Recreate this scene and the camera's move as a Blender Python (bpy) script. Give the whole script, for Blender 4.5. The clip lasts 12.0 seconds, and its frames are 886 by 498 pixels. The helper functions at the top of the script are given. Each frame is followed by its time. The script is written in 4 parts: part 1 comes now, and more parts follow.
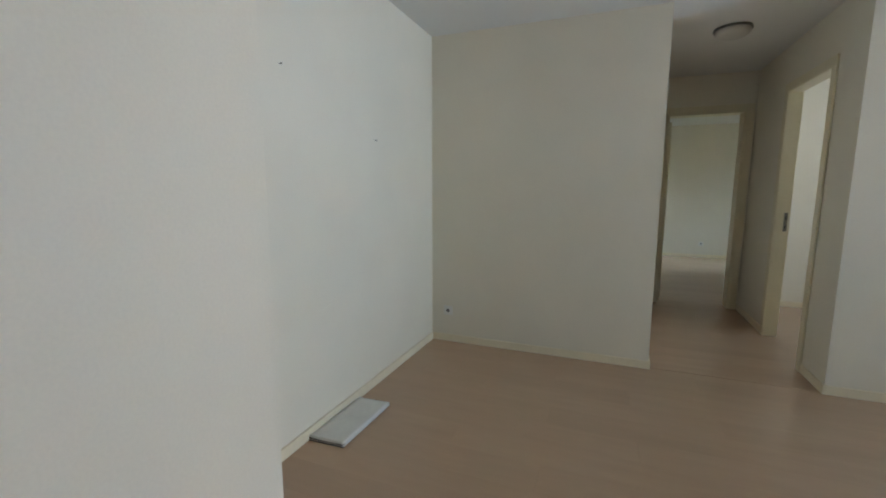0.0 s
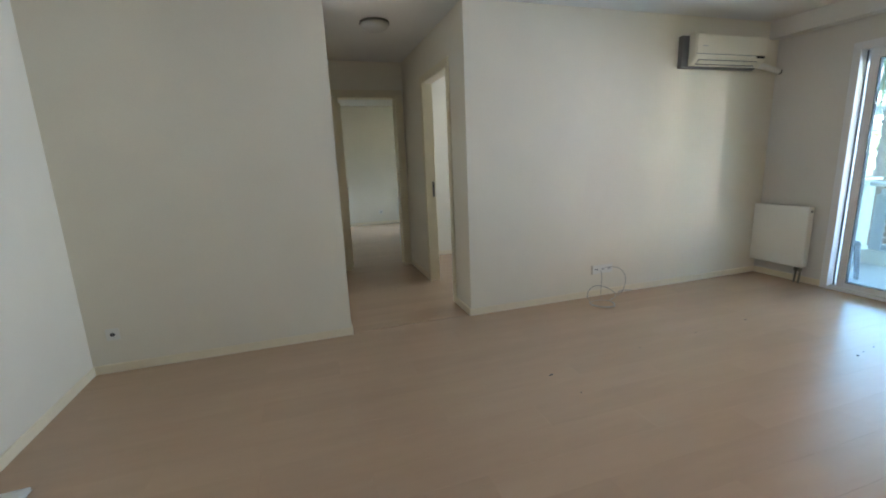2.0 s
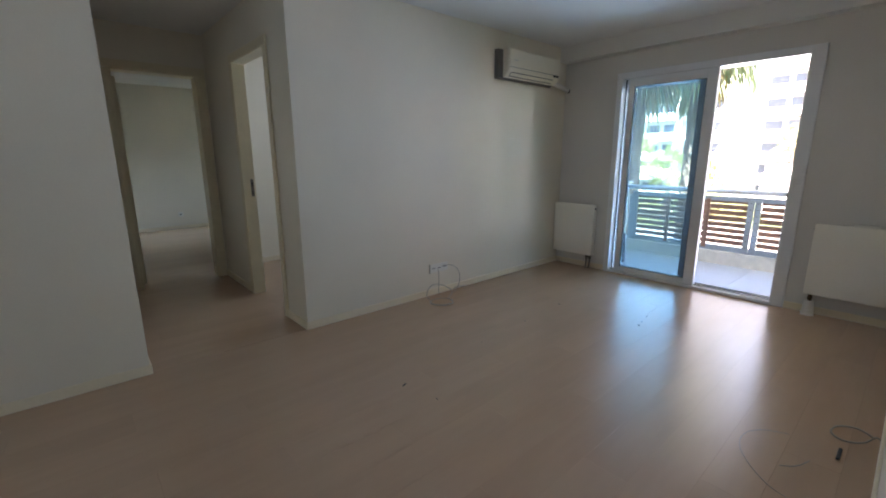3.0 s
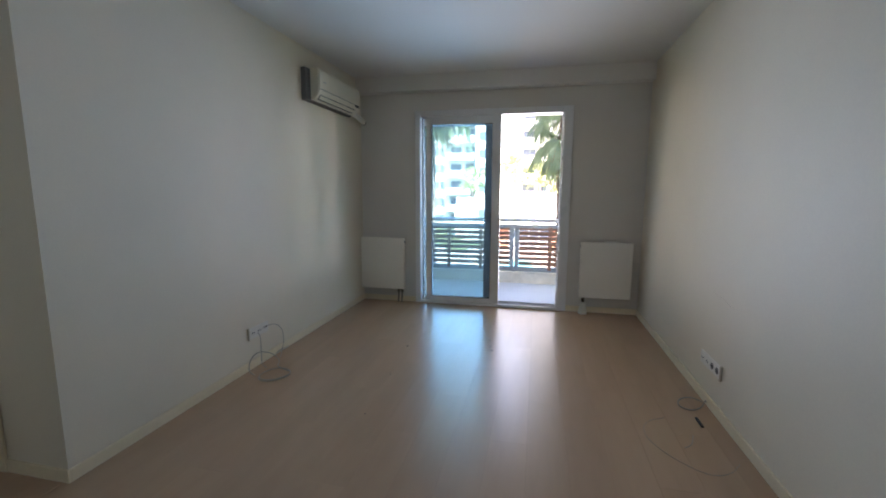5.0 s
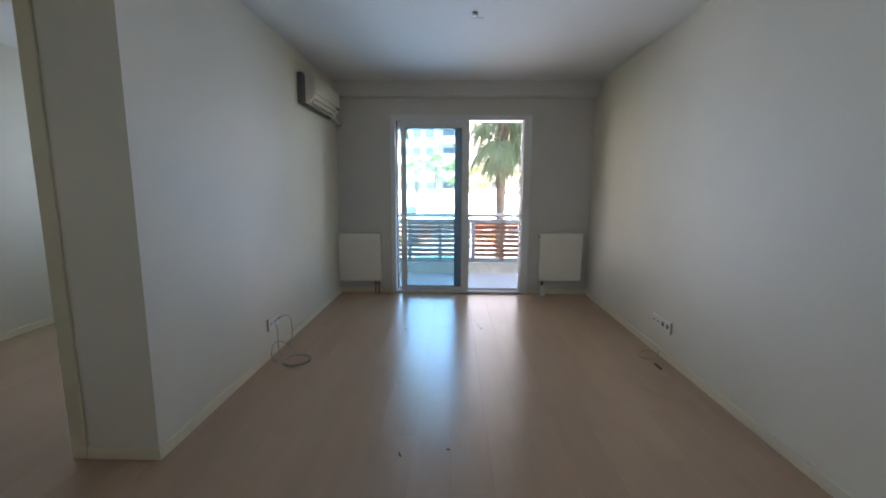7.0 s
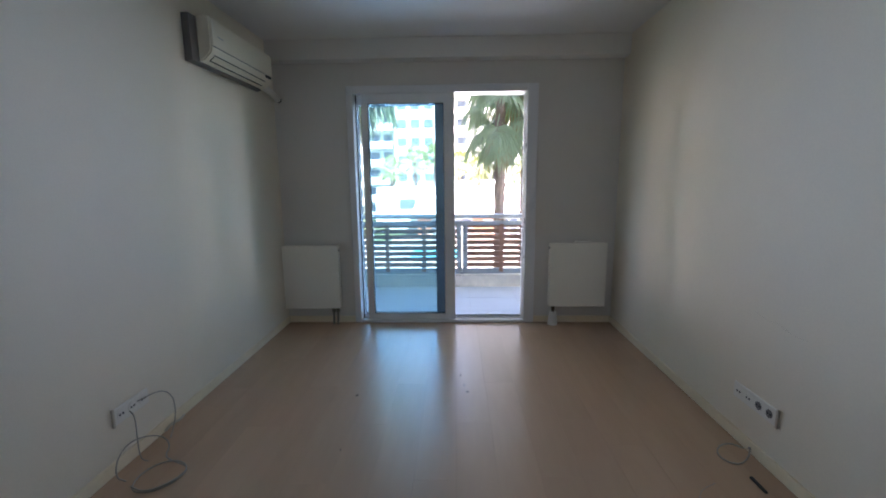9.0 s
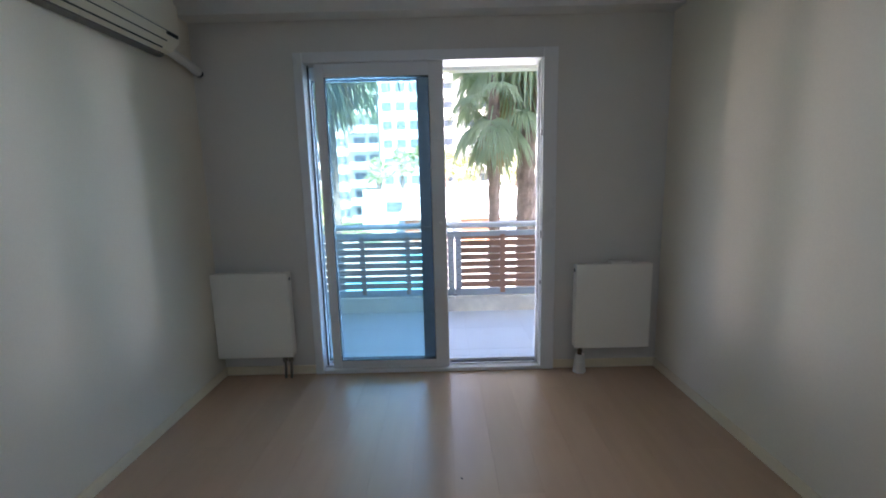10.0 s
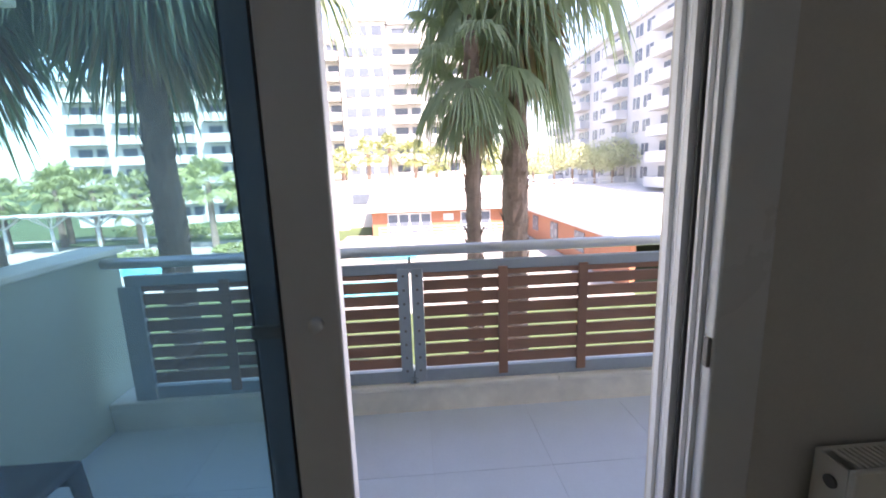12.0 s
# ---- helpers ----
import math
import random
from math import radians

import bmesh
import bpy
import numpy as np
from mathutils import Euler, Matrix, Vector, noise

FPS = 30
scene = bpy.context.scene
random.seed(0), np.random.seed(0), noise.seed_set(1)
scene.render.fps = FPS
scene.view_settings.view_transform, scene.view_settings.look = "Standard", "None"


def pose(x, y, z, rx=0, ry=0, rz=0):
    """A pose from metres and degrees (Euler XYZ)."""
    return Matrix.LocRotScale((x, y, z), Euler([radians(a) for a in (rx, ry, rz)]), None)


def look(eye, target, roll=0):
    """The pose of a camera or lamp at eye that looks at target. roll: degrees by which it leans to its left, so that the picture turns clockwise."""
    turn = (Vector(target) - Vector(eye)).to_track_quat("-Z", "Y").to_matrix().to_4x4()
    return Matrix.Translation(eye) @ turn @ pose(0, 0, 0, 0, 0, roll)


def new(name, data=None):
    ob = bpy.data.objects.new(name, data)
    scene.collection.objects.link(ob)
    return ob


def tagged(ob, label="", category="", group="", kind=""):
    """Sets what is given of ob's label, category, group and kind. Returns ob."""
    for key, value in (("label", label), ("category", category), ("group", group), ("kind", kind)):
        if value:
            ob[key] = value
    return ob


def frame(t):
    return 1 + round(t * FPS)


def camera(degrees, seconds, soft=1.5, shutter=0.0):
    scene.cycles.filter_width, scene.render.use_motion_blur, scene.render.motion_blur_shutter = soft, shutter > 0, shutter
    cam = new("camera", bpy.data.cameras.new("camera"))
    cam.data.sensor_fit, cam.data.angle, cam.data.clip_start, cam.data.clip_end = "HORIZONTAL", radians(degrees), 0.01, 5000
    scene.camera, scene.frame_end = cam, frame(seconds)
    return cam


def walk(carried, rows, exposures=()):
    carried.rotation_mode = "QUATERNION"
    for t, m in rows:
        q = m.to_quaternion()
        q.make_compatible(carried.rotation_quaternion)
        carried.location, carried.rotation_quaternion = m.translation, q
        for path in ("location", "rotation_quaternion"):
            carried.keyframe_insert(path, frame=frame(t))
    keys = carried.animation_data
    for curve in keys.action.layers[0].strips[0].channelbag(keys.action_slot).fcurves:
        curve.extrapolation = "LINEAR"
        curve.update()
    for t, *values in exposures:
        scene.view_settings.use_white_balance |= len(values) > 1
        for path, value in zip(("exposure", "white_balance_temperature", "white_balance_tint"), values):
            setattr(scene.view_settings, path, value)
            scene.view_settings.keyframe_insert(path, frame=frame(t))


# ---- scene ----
cam = camera(92.6, 12.0, soft=1.9)
PATH = [
    (0, (0.294, 1.068, 1.304), (-0.444, 2.906, 1.026), 0.1),
    (0.5, (0.319, 1.134, 1.284), (-0.407, 2.973, 0.984), -0.9),
    (1, (0.382, 1.147, 1.277), (-0.171, 3.04, 0.943), -2.0),
    (1.5, (0.411, 1.13, 1.302), (0.318, 3.094, 0.935), -1.7),
    (2, (0.352, 1.118, 1.33), (0.941, 2.984, 0.922), -2.4),
    (2.5, (0.33, 1.217, 1.314), (1.288, 2.925, 0.909), -2.3),
    (2.8, (0.358, 1.315, 1.318), (1.535, 2.876, 0.897), -1.0),
    (3, (0.358, 1.374, 1.316), (1.652, 2.837, 0.887), -0.2),
    (3.2, (0.343, 1.437, 1.31), (1.698, 2.845, 0.883), 0.4),
    (4.8, (0.312, 2.235, 1.31), (2.193, 2.846, 1.024), 0.1),
    (5, (0.281, 2.375, 1.303), (2.215, 2.803, 1.027), 0.2),
    (5.5, (0.147, 2.67, 1.324), (2.121, 2.856, 1.059), -0.5),
    (6, (0.033, 2.866, 1.283), (2.012, 3.002, 1.029), -0.7),
    (6.5, (-0.089, 2.986, 1.307), (1.891, 3.053, 1.037), -1.3),
    (7, (-0.242, 2.96, 1.314), (1.737, 3.01, 1.026), 0.2),
    (7.2, (-0.238, 2.952, 1.323), (1.735, 3.001, 1.0), 0.5),
    (9, (1.068, 2.771, 1.355), (3.04, 2.83, 1.027), -0.6),
    (9.5, (1.574, 2.744, 1.341), (3.55, 2.78, 1.035), -1.8),
    (10, (2.095, 2.796, 1.345), (4.069, 2.801, 1.025), -1.4),
    (10.5, (2.639, 2.761, 1.309), (4.612, 2.746, 0.979), -1.5),
    (11, (3.204, 2.746, 1.315), (5.175, 2.701, 0.979), -0.3),
    (11.5, (3.74, 2.733, 1.3), (5.709, 2.642, 0.959), -0.4),
    (12, (4.273, 2.645, 1.3), (6.235, 2.518, 0.933), -1.9),
]
EXPOSURES = [(0.0, 4.9, 7950, 26), (1.0, 5.03, 7900, 26), (1.5, 5.12, 7800, 27), (2.1, 5.1, 7750, 27), (2.6, 4.52, 7350, 29), (3.2, 4.42, 7250, 30), (5.0, 4.25, 7200, 28), (6.5, 4.14, 7100, 28), (7.0, 4.25, 7100, 28), (9.0, 4.06, 6680, 28), (10.0, 4.07, 6650, 28), (10.5, 4.03, 6800, 28), (11.5, 3.6, 7180, 30), (12.0, 3.04, 7150, 30)]
walk(cam, [(t, look(eye, target, roll)) for t, eye, target, roll in PATH], EXPOSURES)

# ---- world, sun ----
world = bpy.data.worlds.new("world")
scene.world = world
world.use_nodes = True
wn = world.node_tree.nodes
sky = wn.new("ShaderNodeTexSky")
sky.sky_type = "NISHITA"
sky.sun_disc = False
sky.sun_elevation = radians(52)
sky.sun_rotation = radians(239)
sky.altitude = 30
world.node_tree.links.new(sky.outputs[0], wn["Background"].inputs[0])
wn["Background"].inputs[1].default_value = 0.10
sun_data = bpy.data.lights.new("sun", "SUN")
sun_data.energy, sun_data.angle, sun_data.color = 3.0, radians(0.5), (1.0, 0.95, 0.87)
sun_lamp = new("sun", sun_data)
sun_lamp.matrix_world = look((-5.0, -3.0, 8.4), (0, 0, 0.6))

# added lamps standing in for skylight: balcony door, balcony sides, two bedroom windows
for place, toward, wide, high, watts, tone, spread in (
        # the left half is bluer and stronger, for the blue reflection on the floor
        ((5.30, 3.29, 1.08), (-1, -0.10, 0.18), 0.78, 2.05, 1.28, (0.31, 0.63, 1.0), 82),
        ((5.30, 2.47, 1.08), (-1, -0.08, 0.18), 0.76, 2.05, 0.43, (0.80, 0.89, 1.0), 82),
        # two narrow beams, added to draw the bright bands on the long walls
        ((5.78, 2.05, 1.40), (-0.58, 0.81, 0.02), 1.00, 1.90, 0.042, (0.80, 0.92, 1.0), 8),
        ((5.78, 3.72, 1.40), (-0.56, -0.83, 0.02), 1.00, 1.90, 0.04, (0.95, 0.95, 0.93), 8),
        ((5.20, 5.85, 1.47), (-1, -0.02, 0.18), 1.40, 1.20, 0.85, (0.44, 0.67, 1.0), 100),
        # narrow lamp tilted down, added to brighten the bedroom floor
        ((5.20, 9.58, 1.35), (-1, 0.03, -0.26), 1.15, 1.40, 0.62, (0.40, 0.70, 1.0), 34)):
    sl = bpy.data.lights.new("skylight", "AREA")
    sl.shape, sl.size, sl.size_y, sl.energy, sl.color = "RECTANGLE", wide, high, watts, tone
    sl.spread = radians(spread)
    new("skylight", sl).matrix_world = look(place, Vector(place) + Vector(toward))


# ---- materials ----
def material(name, colour, rough=0.6, metal=0.0, spread=0.06, scale=3.0, fine=60.0, bump=0.05, spec=0.5, piece=0.0, stretch=(1, 1, 1), coat=0.0, sheen_change=0.06):
    m = bpy.data.materials.new(name)
    m.use_nodes = True
    nt = m.node_tree
    n, l = nt.nodes, nt.links
    b = n["Principled BSDF"]
    b.inputs["Metallic"].default_value = metal
    b.inputs["Specular IOR Level"].default_value = spec
    b.inputs["Coat Weight"].default_value = coat
    tc = n.new("ShaderNodeTexCoord")
    mp = n.new("ShaderNodeMapping")
    mp.inputs["Scale"].default_value = stretch
    l.new(tc.outputs["Object"], mp.inputs[0])
    if piece:
        # each piece takes its own stretch of the grain
        own, far = n.new("ShaderNodeObjectInfo"), n.new("ShaderNodeVectorMath")
        far.operation = "SCALE"
        far.inputs[0].default_value = (37.0, 23.0, 11.0)
        l.new(own.outputs["Random"], far.inputs["Scale"])
        l.new(far.outputs[0], mp.inputs["Location"])
    big, small = n.new("ShaderNodeTexNoise"), n.new("ShaderNodeTexNoise")
    big.inputs["Scale"].default_value, small.inputs["Scale"].default_value = scale, fine
    big.inputs["Detail"].default_value = small.inputs["Detail"].default_value = 5
    for t in (big, small):
        l.new(mp.outputs[0], t.inputs["Vector"])
    add = n.new("ShaderNodeMath")
    add.operation = "MULTIPLY_ADD"
    l.new(small.outputs[0], add.inputs[0])
    add.inputs[1].default_value = 0.5
    l.new(big.outputs[0], add.inputs[2])
    top = add
    if piece:
        info = n.new("ShaderNodeObjectInfo")
        geo = n.new("ShaderNodeNewGeometry")
        both = n.new("ShaderNodeMath")
        l.new(info.outputs["Random"], both.inputs[0])
        l.new(geo.outputs["Random Per Island"], both.inputs[1])
        more = n.new("ShaderNodeMath")
        more.operation = "MULTIPLY_ADD"
        l.new(both.outputs[0], more.inputs[0])
        more.inputs[1].default_value = piece
        l.new(add.outputs[0], more.inputs[2])
        top = more
    ramp = n.new("ShaderNodeMapRange")
    l.new(top.outputs[0], ramp.inputs[0])
    ramp.inputs[1].default_value, ramp.inputs[2].default_value = 0.5, 1.0 + piece
    ramp.inputs[3].default_value, ramp.inputs[4].default_value = 1 - spread, 1 + spread
    mul = n.new("ShaderNodeVectorMath")
    mul.operation = "SCALE"
    mul.inputs[0].default_value = colour
    l.new(ramp.outputs[0], mul.inputs["Scale"])
    l.new(mul.outputs[0], b.inputs["Base Color"])
    rr = n.new("ShaderNodeMapRange")
    l.new(big.outputs[0], rr.inputs[0])
    rr.inputs[1].default_value, rr.inputs[2].default_value = 0.3, 0.7
    rr.inputs[3].default_value, rr.inputs[4].default_value = max(rough - sheen_change, 0.02), min(rough + sheen_change, 1)
    l.new(rr.outputs[0], b.inputs["Roughness"])
    if bump:
        bp = n.new("ShaderNodeBump")
        bp.inputs["Strength"].default_value = bump
        bp.inputs["Distance"].default_value = 0.01
        l.new(small.outputs[0], bp.inputs["Height"])
        l.new(bp.outputs[0], b.inputs["Normal"])
    return m


def glass(name, colour):
    m = bpy.data.materials.new(name)
    m.use_nodes = True
    n, l = m.node_tree.nodes, m.node_tree.links
    n.remove(n["Principled BSDF"])
    clear, shiny, mix, lw, pw, mr = (n.new(k) for k in ("ShaderNodeBsdfTransparent", "ShaderNodeBsdfGlossy", "ShaderNodeMixShader", "ShaderNodeLayerWeight", "ShaderNodeMath", "ShaderNodeMapRange"))
    clear.inputs[0].default_value = (*colour, 1)
    shiny.inputs["Roughness"].default_value = 0.02
    pw.operation, pw.inputs[1].default_value = "POWER", 4.0
    l.new(lw.outputs["Facing"], pw.inputs[0])
    l.new(pw.outputs[0], mr.inputs[0])
    mr.inputs[3].default_value, mr.inputs[4].default_value = 0.025, 0.7
    l.new(mr.outputs[0], mix.inputs[0])
    l.new(clear.outputs[0], mix.inputs[1])
    l.new(shiny.outputs[0], mix.inputs[2])
    # translucent veil mixed into the glass to paint the haze over the view
    veil, haze = n.new("ShaderNodeBsdfTranslucent"), n.new("ShaderNodeMixShader")
    veil.inputs[0].default_value = (0.8, 0.9, 0.92, 1)
    haze.inputs[0].default_value = 0.008
    l.new(mix.outputs[0], haze.inputs[1])
    l.new(veil.outputs[0], haze.inputs[2])
    l.new(haze.outputs[0], n["Material Output"].inputs[0])
    return m


def leafy(name, colour, spread=0.3):
    """Leaves that let some light through."""
    m = material(name, colour, 0.5, 0, spread, 2.0, 30.0, 0.0, 0.3, piece=0.8)
    n, l = m.node_tree.nodes, m.node_tree.links
    b = n["Principled BSDF"]
    tr, mix = n.new("ShaderNodeBsdfTranslucent"), n.new("ShaderNodeMixShader")
    tr.inputs[0].default_value = (colour[0] * 1.5, colour[1] * 1.6, colour[2], 1)
    mix.inputs[0].default_value = 0.3
    l.new(b.outputs[0], mix.inputs[1])
    l.new(tr.outputs[0], mix.inputs[2])
    l.new(mix.outputs[0], n["Material Output"].inputs[0])
    return m


PAINT = material("wall_paint", (0.79, 0.718, 0.588), 0.55, spread=0.05, scale=1.3, fine=140, bump=0.04, spec=0.35)
CEIL = material("ceiling_paint", (0.79, 0.765, 0.72), 0.8, spread=0.03, scale=1.0, fine=120, bump=0.03, spec=0.2)
# the window wall takes a greyer tone than the other walls
WINDOWWALL = material("grey_wall_paint", (0.71, 0.675, 0.62), 0.55, spread=0.05, scale=1.3, fine=140, bump=0.04, spec=0.35)
FACADE = material("facade_render", (0.72, 0.71, 0.67), 0.9, spread=0.06, scale=0.7, fine=80, bump=0.1, spec=0.2)
LAMINATE = material("oak_laminate", (0.525, 0.345, 0.232), 0.26, spread=0.068, scale=1.2, fine=7, bump=0.0, spec=0.5, piece=0.15, stretch=(0.6, 3.5, 3.5), sheen_change=0.012)
UNDER = material("floor_underlay", (0.12, 0.085, 0.055), 0.8)
SKIRT = material("cream_skirting", (0.83, 0.72, 0.53), 0.45, spread=0.05, fine=40, bump=0.02)
CASING = material("cream_door_casing", (0.76, 0.665, 0.47), 0.42, spread=0.05, fine=40, bump=0.02)
PVC = material("white_pvc", (0.80, 0.80, 0.80), 0.32, spread=0.02, fine=60, bump=0.01)
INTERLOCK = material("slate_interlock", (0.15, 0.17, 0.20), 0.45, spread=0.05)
STEEL = material("blue_grey_steel", (0.34, 0.39, 0.43), 0.45, metal=0.2, spread=0.08, fine=40, bump=0.03)
GASKET = material("black_gasket", (0.02, 0.02, 0.022), 0.6)
ENAMEL = material("white_enamel", (0.91, 0.87, 0.78), 0.38, spread=0.02, fine=50, bump=0.01, sheen_change=0.008)
PLASTIC = material("cream_plastic", (0.82, 0.75, 0.61), 0.4, spread=0.03, fine=70, bump=0.01)
GREYPLASTIC = material("grey_plastic", (0.16, 0.15, 0.14), 0.5)
DARK = material("dark_recess", (0.015, 0.015, 0.015), 0.6)
WHITEPLASTIC = material("white_plastic", (0.78, 0.75, 0.68), 0.35, spread=0.02)
METAL = material("brushed_metal", (0.55, 0.54, 0.52), 0.35, metal=1.0, spread=0.08, fine=90, bump=0.02)
RIM = material("dull_metal", (0.22, 0.20, 0.17), 0.45, metal=0.6)
BRONZE = material("dark_bronze", (0.12, 0.09, 0.06), 0.4, metal=0.8)
CABLE = material("beige_cable", (0.55, 0.48, 0.38), 0.5)
CABLEGREY = material("grey_cable", (0.33, 0.30, 0.25), 0.5)
PAPER = material("newsprint", (0.72, 0.71, 0.67), 0.7, spread=0.07, scale=7, fine=45, bump=0.05)
OPAL = material("opal_glass", (0.60, 0.57, 0.51), 0.3, spread=0.02)
# the blue cast of the sky is put into the pale tile colour
TILE = material("balcony_tile", (0.62, 0.67, 0.73), 0.35, spread=0.05, scale=4, fine=70, bump=0.02, piece=0.1)
GROUT = material("grout", (0.60, 0.64, 0.69), 0.9)
MARBLE = material("pale_marble", (0.82, 0.77, 0.68), 0.4, spread=0.16, scale=3.5, fine=12, bump=0.03)
ALU = material("silver_aluminium", (0.62, 0.63, 0.64), 0.38, metal=0.6, spread=0.05, fine=60, bump=0.02)
SLAT = material("red_brown_slat", (0.26, 0.135, 0.09), 0.5, spread=0.2, scale=6, fine=50, bump=0.06, piece=0.4, stretch=(1, 0.2, 1))
GLASS = glass("clear_glass", (0.76, 0.885, 0.915))
SMALLGLASS = material("window_glass", (0.075, 0.09, 0.11), 0.25, spread=0.4, piece=0.8, spec=0.25)
TRUNK = material("palm_trunk", (0.18, 0.13, 0.105), 0.85, spread=0.5, scale=6, fine=25, bump=0.5, piece=0.3)
LEAF = leafy("palm_leaf", (0.22, 0.275, 0.19))
STRAW = leafy("dry_palm_leaf", (0.26, 0.20, 0.12))
FARLEAF = leafy("sunny_palm_leaf", (0.25, 0.27, 0.13))
OLIVE = leafy("olive_leaf", (0.36, 0.38, 0.27))
GRASS = material("lawn_grass", (0.055, 0.085, 0.028), 0.9, spread=0.35, scale=0.6, fine=12, bump=0.3)
PAVING = material("pale_paving", (0.33, 0.315, 0.29), 0.85, spread=0.1, scale=0.8, fine=20, bump=0.1)
POOL = material("pool_water", (0.05, 0.42, 0.52), 0.08, spread=0.1, scale=0.8, fine=3, bump=0.05)
BRICKRED = material("terracotta_cladding", (0.36, 0.14, 0.075), 0.7, spread=0.12, scale=1.5, fine=30, bump=0.1)
WHITEWALL = material("white_stucco", (0.55, 0.54, 0.515), 0.85, spread=0.08, scale=0.5, fine=30, bump=0.05)
# greyer copy of the stucco, with the side block's shade put into colour
SHADEWALL = material("grey_stucco", (0.45, 0.46, 0.47), 0.85, spread=0.06, scale=0.5, fine=30, bump=0.05)
# shade and the green of the glass are put into the parapet's colour
PARAPET = material("grey_green_render", (0.42, 0.43, 0.36), 0.85, spread=0.07, scale=1.2, fine=50, bump=0.06)
CHAIRMAT = material("slate_plastic", (0.032, 0.04, 0.055), 0.75, spec=0.2)


# ---- small builders ----
def box(bm, x0, x1, y0, y1, z0, z1, bevel=0.0):
    vs = bmesh.ops.create_cube(bm, size=1.0)["verts"]
    bmesh.ops.scale(bm, vec=(abs(x1 - x0), abs(y1 - y0), abs(z1 - z0)), verts=vs)
    bmesh.ops.translate(bm, vec=((x0 + x1) / 2, (y0 + y1) / 2, (z0 + z1) / 2), verts=vs)
    if bevel:
        es = list({e for v in vs for e in v.link_edges})
        bmesh.ops.bevel(bm, geom=es, offset=bevel, segments=2, affect="EDGES", profile=0.5)
    return bm


def cyl(bm, a, b, r, r2=None, seg=16):
    a, b = Vector(a), Vector(b)
    m = Matrix.Translation((a + b) / 2) @ (b - a).to_track_quat("Z", "Y").to_matrix().to_4x4()
    bmesh.ops.create_cone(bm, cap_ends=True, segments=seg, radius1=r, radius2=r if r2 is None else r2, depth=(b - a).length, matrix=m)
    return bm


def tube(bm, pts, r, seg=6):
    """A bent round bar through the points."""
    pts = [Vector(p) for p in pts]
    rings = []
    for i, p in enumerate(pts):
        d = (pts[min(i + 1, len(pts) - 1)] - pts[max(i - 1, 0)]).normalized()
        side = d.cross(Vector((0.13, 0.07, 1))).normalized()
        up = side.cross(d)
        rr = r(i / (len(pts) - 1)) if callable(r) else r
        rings.append([bm.verts.new(p + rr * (math.cos(k * math.tau / seg) * side + math.sin(k * math.tau / seg) * up)) for k in range(seg)])
    for r0, r1 in zip(rings, rings[1:]):
        for k in range(seg):
            bm.faces.new((r0[k], r0[(k + 1) % seg], r1[(k + 1) % seg], r1[k]))
    bm.faces.new(rings[0][::-1])
    bm.faces.new(rings[-1])
    return bm


def mesh_of(name, bm, mat, smooth=False):
    bmesh.ops.recalc_face_normals(bm, faces=bm.faces)
    me = bpy.data.meshes.new(name)
    bm.to_mesh(me)
    bm.free()
    me.materials.append(mat)
    if smooth:
        me.polygons.foreach_set("use_smooth", [True] * len(me.polygons))
    return me


def part(name, bm, mat, parent, label="", smooth=False):
    ob = new(name, mesh_of(name, bm, mat, smooth))
    ob.parent = parent
    return tagged(ob, label)


def empty(name, place, label, category, group="", kind=""):
    ob = new(name)
    ob.location = place
    ob.empty_display_size = 0.1
    return tagged(ob, label, category, group, kind)


def structure(name, bm, mat, label="", category=""):
    ob = new(name, mesh_of(name, bm, mat))
    return tagged(ob, label, category, kind="structure")


def B(*args, bevel=0.0):
    return box(bmesh.new(), *args, bevel=bevel)


def boxes(*rows):
    bm = bmesh.new()
    for r in rows:
        box(bm, *r)
    return bm


# ---- the plan: window wall at XW, long walls at YN and YS ----
XW, XO = 4.96, 5.27
YN, YS = 4.38, 1.31
CEILING = 2.52
FAR_Y = 6.50

# ---- large structure ----
structure("wall_north", boxes((1.615, XW, YN, YN + 0.15, 0, CEILING)), PAINT, "off-white painted wall with faint shading and marks", "wall")
structure("wall_north_west", boxes((-1.285, 0.59, YN, YN + 0.15, 0, CEILING)), PAINT, "off-white painted wall beside the hallway opening", "wall")
structure("wall_west", boxes((-1.285, -1.135, 1.83, YN, 0, CEILING)), PAINT, "off-white painted wall with two screws and a scuff", "wall")
structure("wall_near", boxes((-0.60, -0.45, -1.3, 1.83, 0, CEILING), (-1.285, -0.60, 1.68, 1.83, 0, CEILING)), PAINT, "plain off-white painted wall corner", "wall")
structure("wall_south", boxes((1.18, XW, YS - 0.15, YS, 0, CEILING), (1.18, 1.33, -1.3, YS - 0.15, 0, CEILING)), PAINT, "off-white painted wall with a hairline crack", "wall")
structure("wall_back", boxes((-0.60, 1.33, -1.45, -1.3, 0, CEILING)), PAINT, "plain off-white painted wall", "wall")
structure("wall_hall_west", boxes((0.44, 0.59, YN + 0.15, FAR_Y, 0, CEILING)), PAINT, "off-white painted hallway wall", "wall")
structure("wall_hall_east", boxes((1.615, 1.695, YN + 0.15, 4.775, 0, CEILING), (1.615, 1.695, 5.60, FAR_Y, 0, CEILING), (1.615, 1.695, 4.775, 5.60, 2.145, CEILING)),
          PAINT, "off-white painted hallway wall with a doorway", "wall")
structure("wall_hall_end", boxes((0.44, 0.79, FAR_Y, FAR_Y + 0.15, 0, CEILING), (1.54, 1.695, FAR_Y, FAR_Y + 0.15, 0, CEILING), (0.79, 1.54, FAR_Y, FAR_Y + 0.15, 2.14, CEILING)),
          PAINT, "off-white painted wall with a doorway", "wall")
